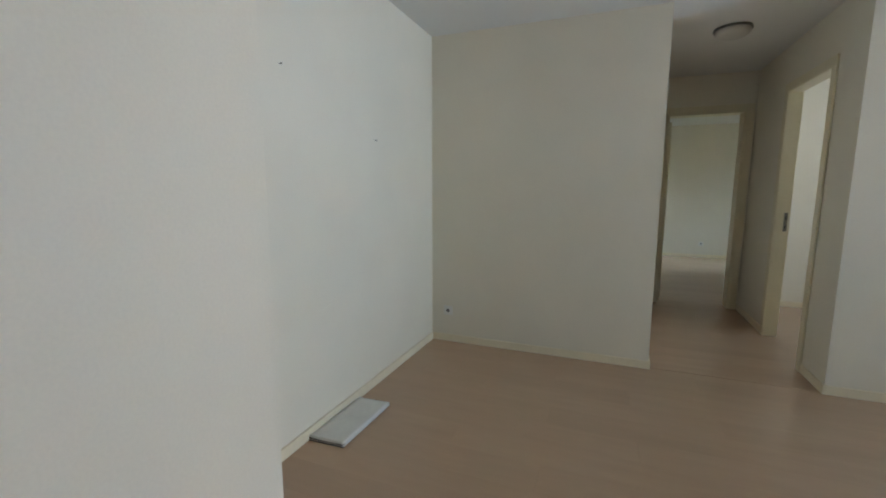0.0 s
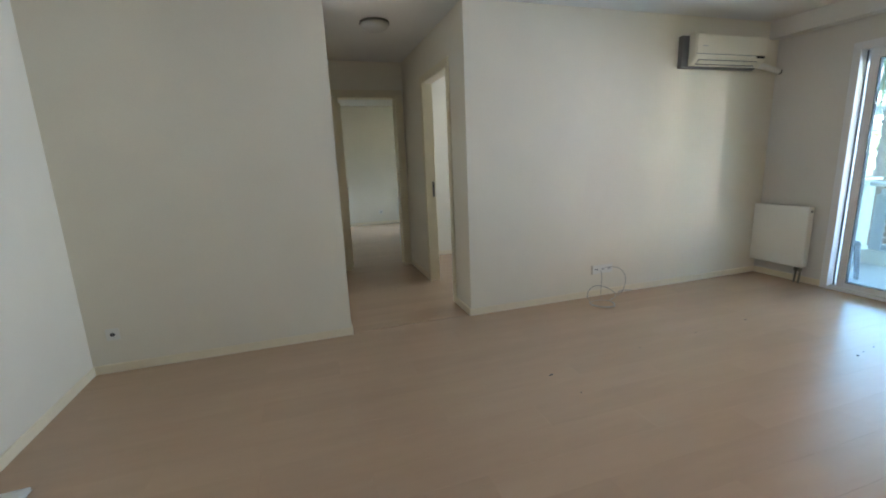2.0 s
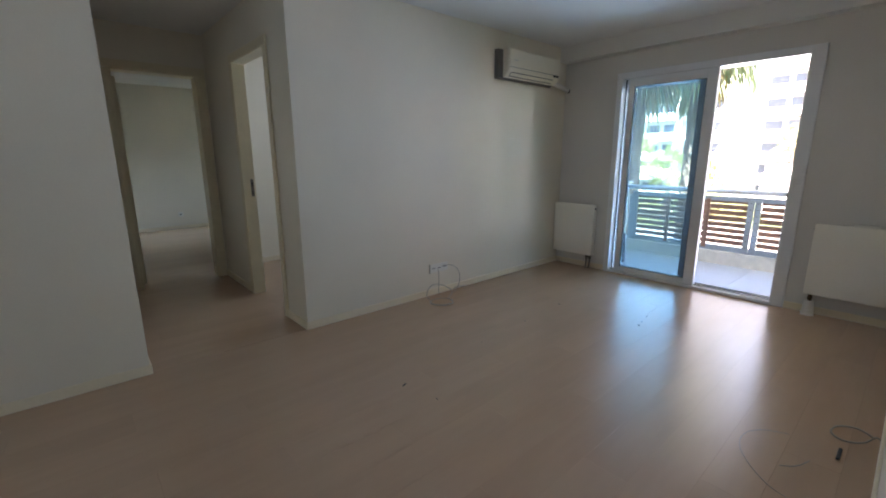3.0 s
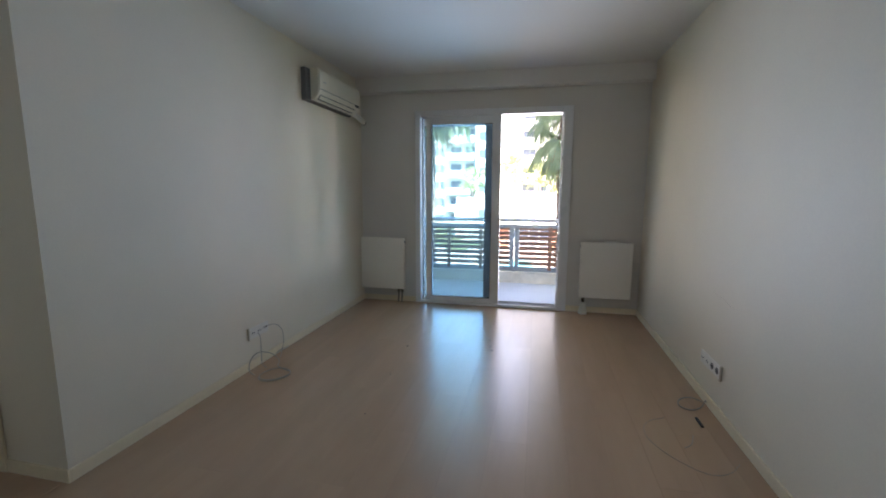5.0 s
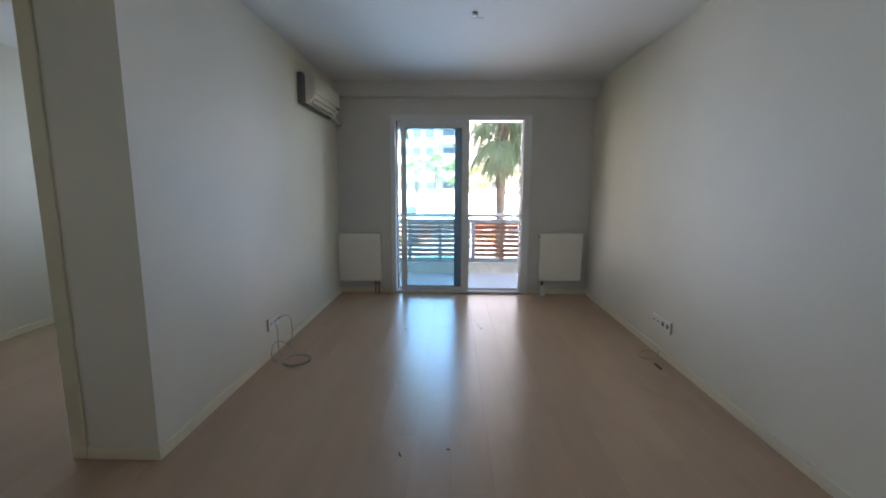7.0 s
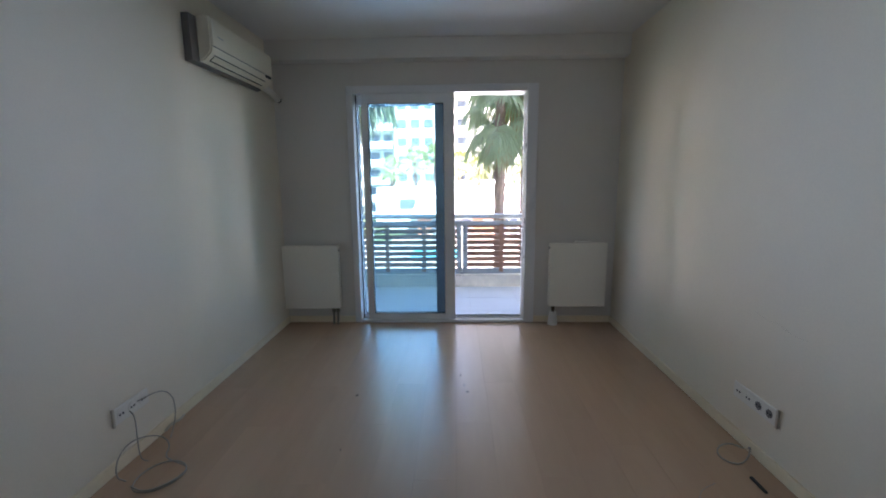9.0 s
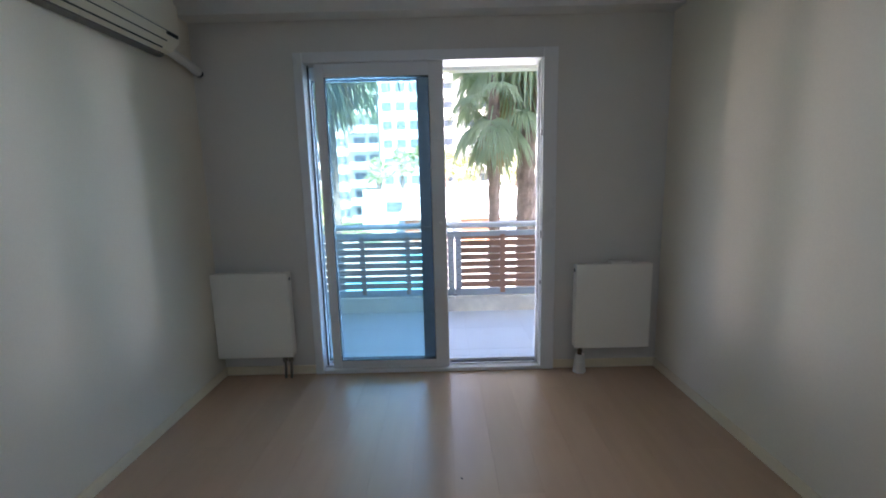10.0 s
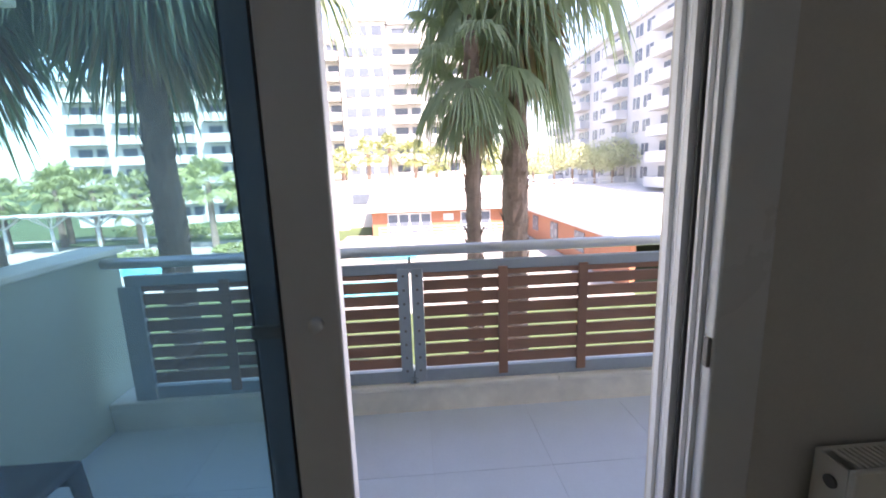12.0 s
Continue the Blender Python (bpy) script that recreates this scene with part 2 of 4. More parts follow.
structure("wall_side_room", boxes((2.10, XW, 6.83, 6.98, 0, CEILING), (1.695, 2.10, 6.83, 6.98, 0, CEILING)), PAINT, "pale painted wall of the side room", "wall")
# unseen niche walls (x 2.0, y 7.85) added to keep light off the near floor
structure("wall_far_room", boxes((0.0, XW, 10.5, 10.65, 0, CEILING), (0.0, 0.15, FAR_Y + 0.15, 10.5, 0, CEILING), (2.0, 2.15, 6.98, 8.0, 0, CEILING), (2.15, XW, 7.85, 8.0, 0, CEILING), (0.15, 0.44, FAR_Y, FAR_Y + 0.15, 0, CEILING)),
          PAINT, "off-white painted bedroom wall with unseen niche walls added for shade", "wall")
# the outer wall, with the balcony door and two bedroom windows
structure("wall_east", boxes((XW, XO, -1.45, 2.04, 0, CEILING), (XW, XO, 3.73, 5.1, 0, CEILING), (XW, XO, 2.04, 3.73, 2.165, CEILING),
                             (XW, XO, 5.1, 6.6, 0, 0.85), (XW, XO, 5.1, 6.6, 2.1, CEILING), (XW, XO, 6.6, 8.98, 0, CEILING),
                             (XW, XO, 8.98, 10.18, 0, 0.6), (XW, XO, 8.98, 10.18, 2.1, CEILING), (XW, XO, 10.18, 10.65, 0, CEILING)), WINDOWWALL, "pale grey wall round the balcony door", "wall")
# the unseen upper part is added, its height set by its shadow on the palms
structure("facade", boxes((XO, XO + 0.05, -3.0, 11.5, 2.70, 10.5), (XO, XO + 0.05, 10.65, 11.5, -5, 2.7), (XO, XO + 0.05, -3.0, -1.45, -5, 2.7), (XO, XO + 0.05, -1.45, 10.65, -5, -0.25)), FACADE, "plain rendered outer wall of the block, unseen, raised to shade the palms", "wall")
structure("ceiling", boxes((-1.3, XO, -1.45, 10.65, CEILING, CEILING + 0.18)), CEIL, "white painted ceiling", "ceiling")
structure("beam", B(4.83, XW, YS, YN, 2.36, CEILING), CEIL, "white boxed beam over the balcony door", "beam")
structure("floor_slab", boxes((-1.3, 5.105, -1.45, 10.65, -0.25, -0.012)), UNDER, "screed below the laminate", "floor")


def baseboard(rows):
    bm = bmesh.new()
    for x0, x1, y0, y1 in rows:
        box(bm, x0, x1, y0, y1, 0.0, 0.062, 0.003)
    structure("baseboard", bm, SKIRT, "cream wooden skirting board along the wall", "skirting board")


T = 0.012
baseboard([(1.615 + 0.0, XW, YN - T, YN)])
baseboard([(1.603, 1.615, YN - T, 4.73)])
baseboard([(-1.135, 0.59, YN - T, YN)])
baseboard([(0.59, 0.602, YN - T, FAR_Y)])
baseboard([(-1.135, -1.135 + T, 1.83, YN - T)])
baseboard([(-0.45, -0.45 + T, -1.3, 1.842), (-1.123, -0.45, 1.83, 1.842)])
baseboard([(1.18, XW, YS, YS + T)])
baseboard([(1.168, 1.18, -1.3, YS + T)])
baseboard([(XW - T, XW, YS + T, 2.04), (XW - T, XW, 3.73, YN - T)])
baseboard([(1.603, 1.615, 5.645, FAR_Y)])
baseboard([(0.15, XW, 10.488, 10.5)])
baseboard([(1.695, XW, 6.818, 6.83)])


# ---- doorways ----
def casing(name, rows, label):
    top = empty(name, (0, 0, 0), label, "door frame", kind="structure")
    for k, r in enumerate(rows):
        part(r[0], B(*r[1:], bevel=0.004), CASING, top)
    return top


side = casing("door_1", [("jamb", 1.60, 1.71, 4.775, 4.805, 0, 2.145), ("jamb", 1.60, 1.71, 5.57, 5.60, 0, 2.145), ("head", 1.60, 1.71, 4.805, 5.57, 2.115, 2.145),
                         ("architrave", 1.598, 1.612, 4.73, 4.80, 0, 2.12), ("architrave", 1.598, 1.612, 5.575, 5.645, 0, 2.12), ("architrave", 1.597, 1.612, 4.73, 5.645, 2.1205, 2.19)],
              "cream-painted wooden door frame, doorway standing open")
far = casing("door_2", [("jamb", 0.79, 0.82, FAR_Y - 0.015, FAR_Y + 0.165, 0, 2.14), ("jamb", 1.51, 1.54, FAR_Y - 0.015, FAR_Y + 0.165, 0, 2.14), ("head", 0.82, 1.51, FAR_Y - 0.015, FAR_Y + 0.165, 2.11, 2.14),
                        ("architrave", 0.725, 0.795, FAR_Y - 0.018, FAR_Y - 0.002, 0, 2.115), ("architrave", 1.532, 1.60, FAR_Y - 0.019, FAR_Y - 0.002, 0, 2.125), ("architrave", 0.725, 1.60, FAR_Y - 0.019, FAR_Y - 0.002, 2.1255, 2.195)],
             "cream-painted wooden door frame at the hallway end")
plate = part("strike_plate", B(1.665, 1.69, 5.563, 5.5695, 0.95, 1.11, bevel=0.001), RIM, side, "worn metal strike plate")
part("latch_hole", B(1.673, 1.682, 5.561, 5.5632, 1.05, 1.08), DARK, plate)
part("bolt_hole", B(1.673, 1.682, 5.561, 5.5632, 0.975, 1.0), DARK, plate)

leaf = empty("interior_door", (0.822, FAR_Y + 0.17, 0), "cream flush door leaf standing open into the bedroom", "door")
part("leaf", B(0, 0.04, 0.0, 0.70, 0.008, 2.07, bevel=0.003), CASING, leaf)
hb = bmesh.new()
tube(hb, [(0.04, 0.63, 1.0), (0.085, 0.63, 1.0), (0.092, 0.615, 1.0), (0.092, 0.52, 1.0)], 0.009, 8)
part("door_handle", hb, METAL, leaf, "metal lever handle", True)

# ---- the sliding balcony door ----
window = empty("window_1", (0, 0, 0), "white PVC sliding balcony door, right half slid open", "balcony door", kind="structure")
FY0, FY1, FZ = 2.04, 3.73, 2.165
for nm, r in (("window_frame", (4.935, 5.11, FY0, FY0 + 0.095, 0, FZ)), ("window_frame", (4.935, 5.11, FY1 - 0.06, FY1, 0, FZ)),
              ("window_frame", (4.935, 5.11, FY0 + 0.095, FY1 - 0.06, FZ - 0.065, FZ)), ("threshold", (4.935, 5.11, FY0 + 0.095, FY1 - 0.06, 0.0, 0.028))):
    part(nm, B(*r, bevel=0.005), PVC, window)
for y0, y1 in ((2.134, 2.150), (3.654, 3.671)):
    part("track_fin", B(5.022, 5.034, y0, y1, 0.03, FZ - 0.065), PVC, window)
    part("track_seal", B(5.006, 5.012, y0, y1 - 0.008, 0.03, FZ - 0.065), GASKET, window)
part("track_rail", B(4.985, 4.991, FY0 + 0.095, FY1 - 0.06, 0.028, 0.04), ALU, window)
part("track_rail", B(5.065, 5.071, FY0 + 0.095, FY1 - 0.06, 0.028, 0.04), ALU, window)
part("track_groove", B(5.005, 5.05, FY0 + 0.095, 2.775, 0.028, 0.033), DARK, window)


def sash(x0, x1, y0, y1, z0, z1, stile0, stile1, rail0, rail1, label, meeting=PVC):
    s = part("sash", B(x0, x1, y0, y0 + stile0, z0, z1, bevel=0.005), meeting, window, label)
    part("stile", B(x0, x1, y1 - stile1, y1, z0, z1, bevel=0.005), PVC, s)
    part("rail", B(x0 + 0.001, x1 - 0.001, y0 + stile0, y1 - stile1, z0, z0 + rail0, bevel=0.004), PVC, s)
    part("rail", B(x0 + 0.001, x1 - 0.001, y0 + stile0, y1 - stile1, z1 - rail1, z1, bevel=0.004), PVC, s)
    xm = (x0 + x1) / 2
    g = part("pane", B(xm - 0.004, xm + 0.004, y0 + stile0 - 0.01, y1 - stile1 + 0.01, z0 + rail0 - 0.01, z1 - rail1 + 0.01), GLASS, s, "slightly green window pane")
    g.visible_shadow = False
    bm = bmesh.new()
    yy0, yy1, zz0, zz1 = y0 + stile0, y1 - stile1, z0 + rail0, z1 - rail1
    for r in ((yy0, yy0 + 0.005, zz0, zz1), (yy1 - 0.005, yy1, zz0, zz1), (yy0, yy1, zz0, zz0 + 0.005), (yy0, yy1, zz1 - 0.005, zz1)):
        box(bm, x0 + 0.004, x1 - 0.004, *r)
    part("seal", bm, GASKET, s)
    return s


inner = sash(4.955, 5.003, 2.775, 3.605, 0.03, 2.10, 0.095, 0.06, 0.055, 0.085, "sliding sash pushed behind the open half")
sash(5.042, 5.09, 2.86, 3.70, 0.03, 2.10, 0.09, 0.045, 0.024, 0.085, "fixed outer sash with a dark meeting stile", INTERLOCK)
part("sash_knob", cyl(bmesh.new(), (4.935, 2.815, 1.055), (4.956, 2.815, 1.055), 0.010, 0.013, 16), PVC, inner, "small white knob", True)
part("latch_bar", B(5.02, 5.034, 2.885, 2.951, 1.007, 1.031, bevel=0.003), GREYPLASTIC, window, "small grey latch bar")
for z, h in ((0.94, 0.055), (0.62, 0.03), (1.62, 0.04)):
    part("lock_keep", B(4.938, 4.952, 2.1345, 2.142, z, z + h, bevel=0.002), GREYPLASTIC, window)
for x in (4.962, 4.985, 5.045, 5.075):
    part("jamb_fin", B(x, x + 0.007, 2.1345, 2.144, 0.03, FZ - 0.065, bevel=0.001), PVC, window)

# bedroom windows that light the other rooms
for nm, y0, y1, z0, z1 in (("window_2", 5.1, 6.6, 0.85, 2.1), ("window_3", 8.98, 10.18, 0.6, 2.1)):
    w = empty(nm, (0, 0, 0), "white PVC bedroom window", "window", kind="structure")
    ym = (y0 + y1) / 2
    for r in ((y0, y0 + 0.06, z0, z1), (y1 - 0.06, y1, z0, z1), (ym - 0.04, ym + 0.04, z0 + 0.06, z1 - 0.06), (y0 + 0.06, y1 - 0.06, z0, z0 + 0.06), (y0 + 0.06, y1 - 0.06, z1 - 0.06, z1)):
        part("window_frame", B(5.02, 5.09, *r, bevel=0.004), PVC, w)
    for a, b in ((y0 + 0.06, ym - 0.04), (ym + 0.04, y1 - 0.06)):
        g = part("pane", B(5.05, 5.056, a, b, z0 + 0.06, z1 - 0.06), GLASS, w)
        g.visible_shadow = False


# ---- radiators ----
def radiator(y0, y1, z0, z1, label):
    xf, xb = 4.862, 4.942
    r = empty("radiator", (xb, (y0 + y1) / 2, z0), label, "radiator", "radiators beside the balcony door")
    def p(name, bm, mat, parent=r, lab=""):
        bm.transform(Matrix.Translation((-xb, -(y0 + y1) / 2, -z0)))
        return part(name, bm, mat, parent, lab)
    p("front_panel", B(xf, xf + 0.012, y0, y1, z0, z1, bevel=0.004), ENAMEL)
    p("back_panel", B(xb - 0.012, xb, y0 + 0.004, y1 - 0.004, z0, z1 - 0.004, bevel=0.004), ENAMEL)
    for y in (y0, y1 - 0.003):
        p("side_cover", B(xf + 0.0125, xb - 0.0125, y, y + 0.003, z0 + 0.012, z1 - 0.004), ENAMEL)
    fins = bmesh.new()
    n = int((y1 - y0) / 0.02)
    for i in range(1, n):
        y = y0 + i * (y1 - y0) / n
        box(fins, xf + 0.016, xb - 0.016, y, y + 0.0012, z0 + 0.03, z1 - 0.03)
    p("fins", fins, ENAMEL)
    g = bmesh.new()
    for i in range(0, int((y1 - y0 - 0.02) / 0.012)):
        box(g, xf + 0.014, xb - 0.014, y0 + 0.012 + i * 0.012, y0 + 0.018 + i * 0.012, z1 - 0.006, z1 - 0.002)
    p("top_grille", g, ENAMEL)
    return r, p


rl, pl = radiator(3.852, 4.372, 0.163, 0.757, "white steel panel radiator hung beside the corner")
rr, pr = radiator(1.404, 1.914, 0.18, 0.768, "white steel panel radiator with a bare lower edge")
for y in (3.885, 3.925):
    bm = bmesh.new()
    tube(bm, [(4.90, y, 0.17), (4.90, y, 0.09), (4.895, y + 0.004, 0.0)], 0.009, 10)
    pl("pipe", bm, RIM, rl, "dark metal pipe")
    pl("valve", cyl(bmesh.new(), (4.90, y, 0.12), (4.90, y, 0.165), 0.017), RIM, rl)
bm = cyl(bmesh.new(), (4.895, 1.868, 0.10), (4.895, 1.868, 0.18), 0.016)
pr("valve", bm, BRONZE, rr, "dark valve")
pr("pipe_cover", cyl(bmesh.new(), (4.895, 1.868, 0.0), (4.895, 1.868, 0.125), 0.045, 0.031, 24), WHITEPLASTIC, rr, "white plastic pipe cover")
for p_, r_, y in ((pl, rl, 3.8508), (pr, rr, 1.9152)):
    p_("vent_plug", cyl(bmesh.new(), (4.90, y - 0.003, (0.757 if y > 3 else 0.768) - 0.045), (4.90, y + 0.003, (0.757 if y > 3 else 0.768) - 0.045), 0.012), GREYPLASTIC, r_, "dark vent plug")
card = tagged(new("card", mesh_of("card", B(4.865, 4.925, 1.545, 1.685, 0.769, 0.784, bevel=0.002), WHITEPLASTIC)), "small pale card lying on the radiator", "card")

# ---- air conditioner on the long wall ----
ac = empty("air_conditioner", (4.195, YN, 2.09), "cream split air conditioner mounted high on the wall", "air conditioner")


def acp(name, bm, mat, lab="", parent=ac, smooth=False):
    bm.transform(Matrix.Translation((-4.195, -YN, -2.09)))
    return part(name, bm, mat, parent, lab, smooth)


def profile(bm, pts, x0, x1):
    """A closed outline in y and z, drawn out along x."""
    a = [bm.verts.new((x0, y, z)) for y, z in pts]
    b = [bm.verts.new((x1, y, z)) for y, z in pts]
    k = len(pts)
    for i in range(k):
        bm.faces.new((a[i], a[(i + 1) % k], b[(i + 1) % k], b[i]))
    bm.faces.new(a[::-1])
    bm.faces.new(b)
    return bm


fy = YN - 0.135
AX0, AX1 = 3.765, 4.625
bm = profile(bmesh.new(), [(YN - 0.05, 2.345), (fy + 0.03, 2.345), (fy + 0.008, 2.338), (fy, 2.315), (fy, 2.15), (fy + 0.008, 2.13), (fy + 0.05, 2.088), (YN - 0.05, 2.08)], AX0, AX1)
bmesh.ops.bevel(bm, geom=[e for e in bm.edges if abs(e.verts[0].co.x - e.verts[1].co.x) < 1e-5], offset=0.008, segments=2, affect="EDGES")
acp("body", bm, PLASTIC)
acp("front_panel", profile(bmesh.new(), [(fy - 0.006, 2.325), (fy - 0.001, 2.325), (fy - 0.001, 2.172), (fy - 0.006, 2.172)], AX0 + 0.01, AX1 - 0.01), PLASTIC)
acp("back_plate", profile(bmesh.new(), [(YN - 0.003, 2.335), (YN - 0.049, 2.335), (YN - 0.049, 2.072), (YN - 0.02, 2.062), (YN - 0.003, 2.066)], AX0 - 0.065, AX1 - 0.02), GREYPLASTIC, "dark grey back plate")
acp("outlet", profile(bmesh.new(), [(fy + 0.012, 2.124), (fy + 0.018, 2.129), (fy + 0.052, 2.092), (fy + 0.046, 2.087)], AX0 + 0.05, AX1 - 0.10), DARK, "dark air outlet")
acp("flap", profile(bmesh.new(), [(fy + 0.013, 2.1165), (fy + 0.0175, 2.1217), (fy + 0.041, 2.0960), (fy + 0.037, 2.0915)], AX0 + 0.054, AX1 - 0.104), PLASTIC)
acp("panel_seam", B(AX0 + 0.012, AX1 - 0.012, fy - 0.0015, fy + 0.001, 2.1675, 2.1715), GREYPLASTIC)
acp("display", B(AX1 - 0.12, AX1 - 0.03, fy - 0.0075, fy + 0.001, 2.150, 2.165), DARK, "small dark display")
acp("maker_badge", B(AX0 + 0.07, AX0 + 0.13, fy - 0.0075, fy - 0.0055, 2.232, 2.238), METAL)
bm = tube(bmesh.new(), [(4.44, YN - 0.06, 2.125), (4.60, YN - 0.055, 2.115), (4.80, YN - 0.05, 2.085), (4.935, YN - 0.045, 2.06)], 0.027, 14)
acp("pipe", bm, WHITEPLASTIC, "white wrapped refrigerant pipe", smooth=True)
acp("pipe_end", cyl(bmesh.new(), (4.936, YN - 0.045, 2.06), (XW - 0.002, YN - 0.044, 2.056), 0.024), DARK, "dark pipe end")


# ---- sockets and cables ----
def socket_strip(x, y, z, count, facing, label, dark_count=1):
    """A row of sockets; facing is the sign of y that it looks to."""
    w = 0.071
    s = empty("wall_socket", (x, y, z), label, "socket")
    part("plate", B(-w * count / 2 - 0.005, w * count / 2 + 0.005, 0 if facing > 0 else -0.009, 0.009 if facing > 0 else 0, -0.041, 0.041, bevel=0.004), WHITEPLASTIC, s)
    for i in range(count):
        cx = (i - (count - 1) / 2) * w
        yf = 0.009 * facing
        dark = i < dark_count
        well = part("insert", cyl(bmesh.new(), (cx, yf, 0), (cx, yf + 0.002 * facing, 0), (0.020 if dark else 0.026) if count > 1 else 0.014, seg=20), GREYPLASTIC if dark else WHITEPLASTIC, s)
        for dx in (-0.0095, 0.0095):
            part("pin_hole", cyl(bmesh.new(), (cx + dx, yf + 0.002 * facing, 0), (cx + dx, yf + 0.003 * facing, 0), 0.006, seg=8), DARK, well)
    if count > 1:
        part("end_cap", B(-w * count / 2 - 0.016, -w * count / 2 - 0.0055, 0 if facing > 0 else -0.012, 0.012 if facing > 0 else 0, -0.045, 0.045, bevel=0.002), CABLE, s, "dull beige-grey end cap")
    return s


socket_strip(2.96, YN, 0.262, 3, -1, "white triple wall socket with a cable plugged in", 0)
socket_strip(3.03, YS, 0.262, 4, 1, "white row of four wall sockets with dark inserts", 2)
socket_strip(-0.985, YN, 0.272, 1, -1, "single white wall socket")
socket_strip(1.9, 10.5, 0.27, 1, -1, "single white wall socket in the bedroom")


def cable(pts, r, mat, label, times=3):
    for _ in range(times):
        q = [Vector(pts[0])]
        for a, b in zip(pts, pts[1:]):
            a, b = Vector(a), Vector(b)
            q += [a * 0.75 + b * 0.25, a * 0.25 + b * 0.75]
        pts = q + [Vector(pts[-1])]
    ob = new("cable", mesh_of("cable", tube(bmesh.new(), pts, r, 6), mat, True))
    return tagged(ob, label, "cable")


cable([(2.99, YN - 0.012, 0.27), (3.0, YN - 0.05, 0.29), (3.10, YN - 0.055, 0.275), (3.19, YN - 0.05, 0.20), (3.20, YN - 0.05, 0.09), (3.15, YN - 0.06, 0.02), (3.08, YN - 0.09, 0.012)],
      0.0027, CABLEGREY, "thin grey cable arching from the socket to the floor")
cable([(2.935, YN - 0.012, 0.25), (2.93, YN - 0.04, 0.23), (2.925, YN - 0.04, 0.10), (2.915, YN - 0.05, 0.006), (2.90, YN - 0.10, 0.006)], 0.0025, CABLEGREY, "thin grey cable hanging straight down from the socket")
cable([(2.76, YN - 0.10, 0.006), (2.75, YN - 0.06, 0.03), (2.79, YN - 0.045, 0.10), (2.88, YN - 0.04, 0.125), (2.99, YN - 0.045, 0.085), (3.08, YN - 0.06, 0.02), (3.02, YN - 0.13, 0.006), (2.93, YN - 0.16, 0.008), (2.89, YN - 0.25, 0.008), (2.86, YN - 0.33, 0.008),
       (2.77, YN - 0.335, 0.008), (2.69, YN - 0.27, 0.008), (2.69, YN - 0.17, 0.008), (2.78, YN - 0.135, 0.014), (2.88, YN - 0.17, 0.014), (2.90, YN - 0.26, 0.016), (2.84, YN - 0.345, 0.016), (2.74, YN - 0.32, 0.016), (2.68, YN - 0.24, 0.016), (2.71, YN - 0.16, 0.02)],
      0.0032, CABLEGREY, "grey aerial cable coiled on the floor below the socket")
cable([(3.14, YN - 0.02, 0.012), (3.18, YN - 0.03, 0.03), (3.25, YN - 0.04, 0.02), (3.30, YN - 0.02, 0.012)], 0.007, CABLE, "short cable end by the skirting board")
cable([(3.02, YS + 0.014, 0.02), (2.985, YS + 0.03, 0.05), (2.95, YS + 0.06, 0.012), (2.915, YS + 0.12, 0.006), (2.93, YS + 0.165, 0.006), (2.98, YS + 0.185, 0.006), (3.03, YS + 0.16, 0.02), (3.05, YS + 0.09, 0.03), (3.03, YS + 0.03, 0.012)], 0.0038, CABLEGREY, "thin grey cable loop by the skirting board")
cable([(2.79, YS + 0.31, 0.005), (2.74, YS + 0.41, 0.005), (2.64, YS + 0.46, 0.005), (2.52, YS + 0.45, 0.005), (2.41, YS + 0.385, 0.005), (2.32, YS + 0.30, 0.005), (2.29, YS + 0.22, 0.005), (2.33, YS + 0.14, 0.006), (2.40, YS + 0.08, 0.012)], 0.0012, CABLEGREY, "thin wire lying in a curve on the laminate")
cable([(2.50, YS + 0.29, 0.004), (2.53, YS + 0.25, 0.004), (2.58, YS + 0.225, 0.004), (2.63, YS + 0.21, 0.004)], 0.0018, CABLEGREY, "short thin wire end lying on the laminate")
tagged(new("wood_splinter", mesh_of("wood_splinter", B(2.73, 2.83, YS + 0.122, YS + 0.136, 0.001, 0.012, bevel=0.003), DARK)), "dark splinter of wood lying on the floor", "debris")


def crumb(x, y, s, turn):
    bm = bmesh.new()
    bmesh.ops.create_icosphere(bm, subdivisions=1, radius=1.0)
    for v in bm.verts:
        v.co *= 0.75 + 0.5 * noise.random()
    bmesh.ops.scale(bm, vec=(s * 1.8, s * 0.5, 0.004), verts=bm.verts)
    ob = new("crumb", mesh_of("crumb", bm, DARK))
    ob.matrix_world = pose(x, y, 0.004, 0, 0, turn)
    return tagged(ob, "dark speck of dirt or scratch mark on the laminate", "debris", "crumbs on the floor")


# the last three stand in for a dark scratched smear, the rest are dirt
for x, y, s, a in ((1.683, 3.22, 0.012, 20), (1.73, 2.98, 0.005, 70), (3.0, 3.36, 0.005, 10), (2.45, 3.32, 0.004, 40), (3.55, 3.40, 0.006, 130), (3.69, 2.72, 0.007, 15), (3.60, 2.70, 0.006, 100), (3.83, 2.74, 0.004, 60)):
    crumb(x, y, s, a)

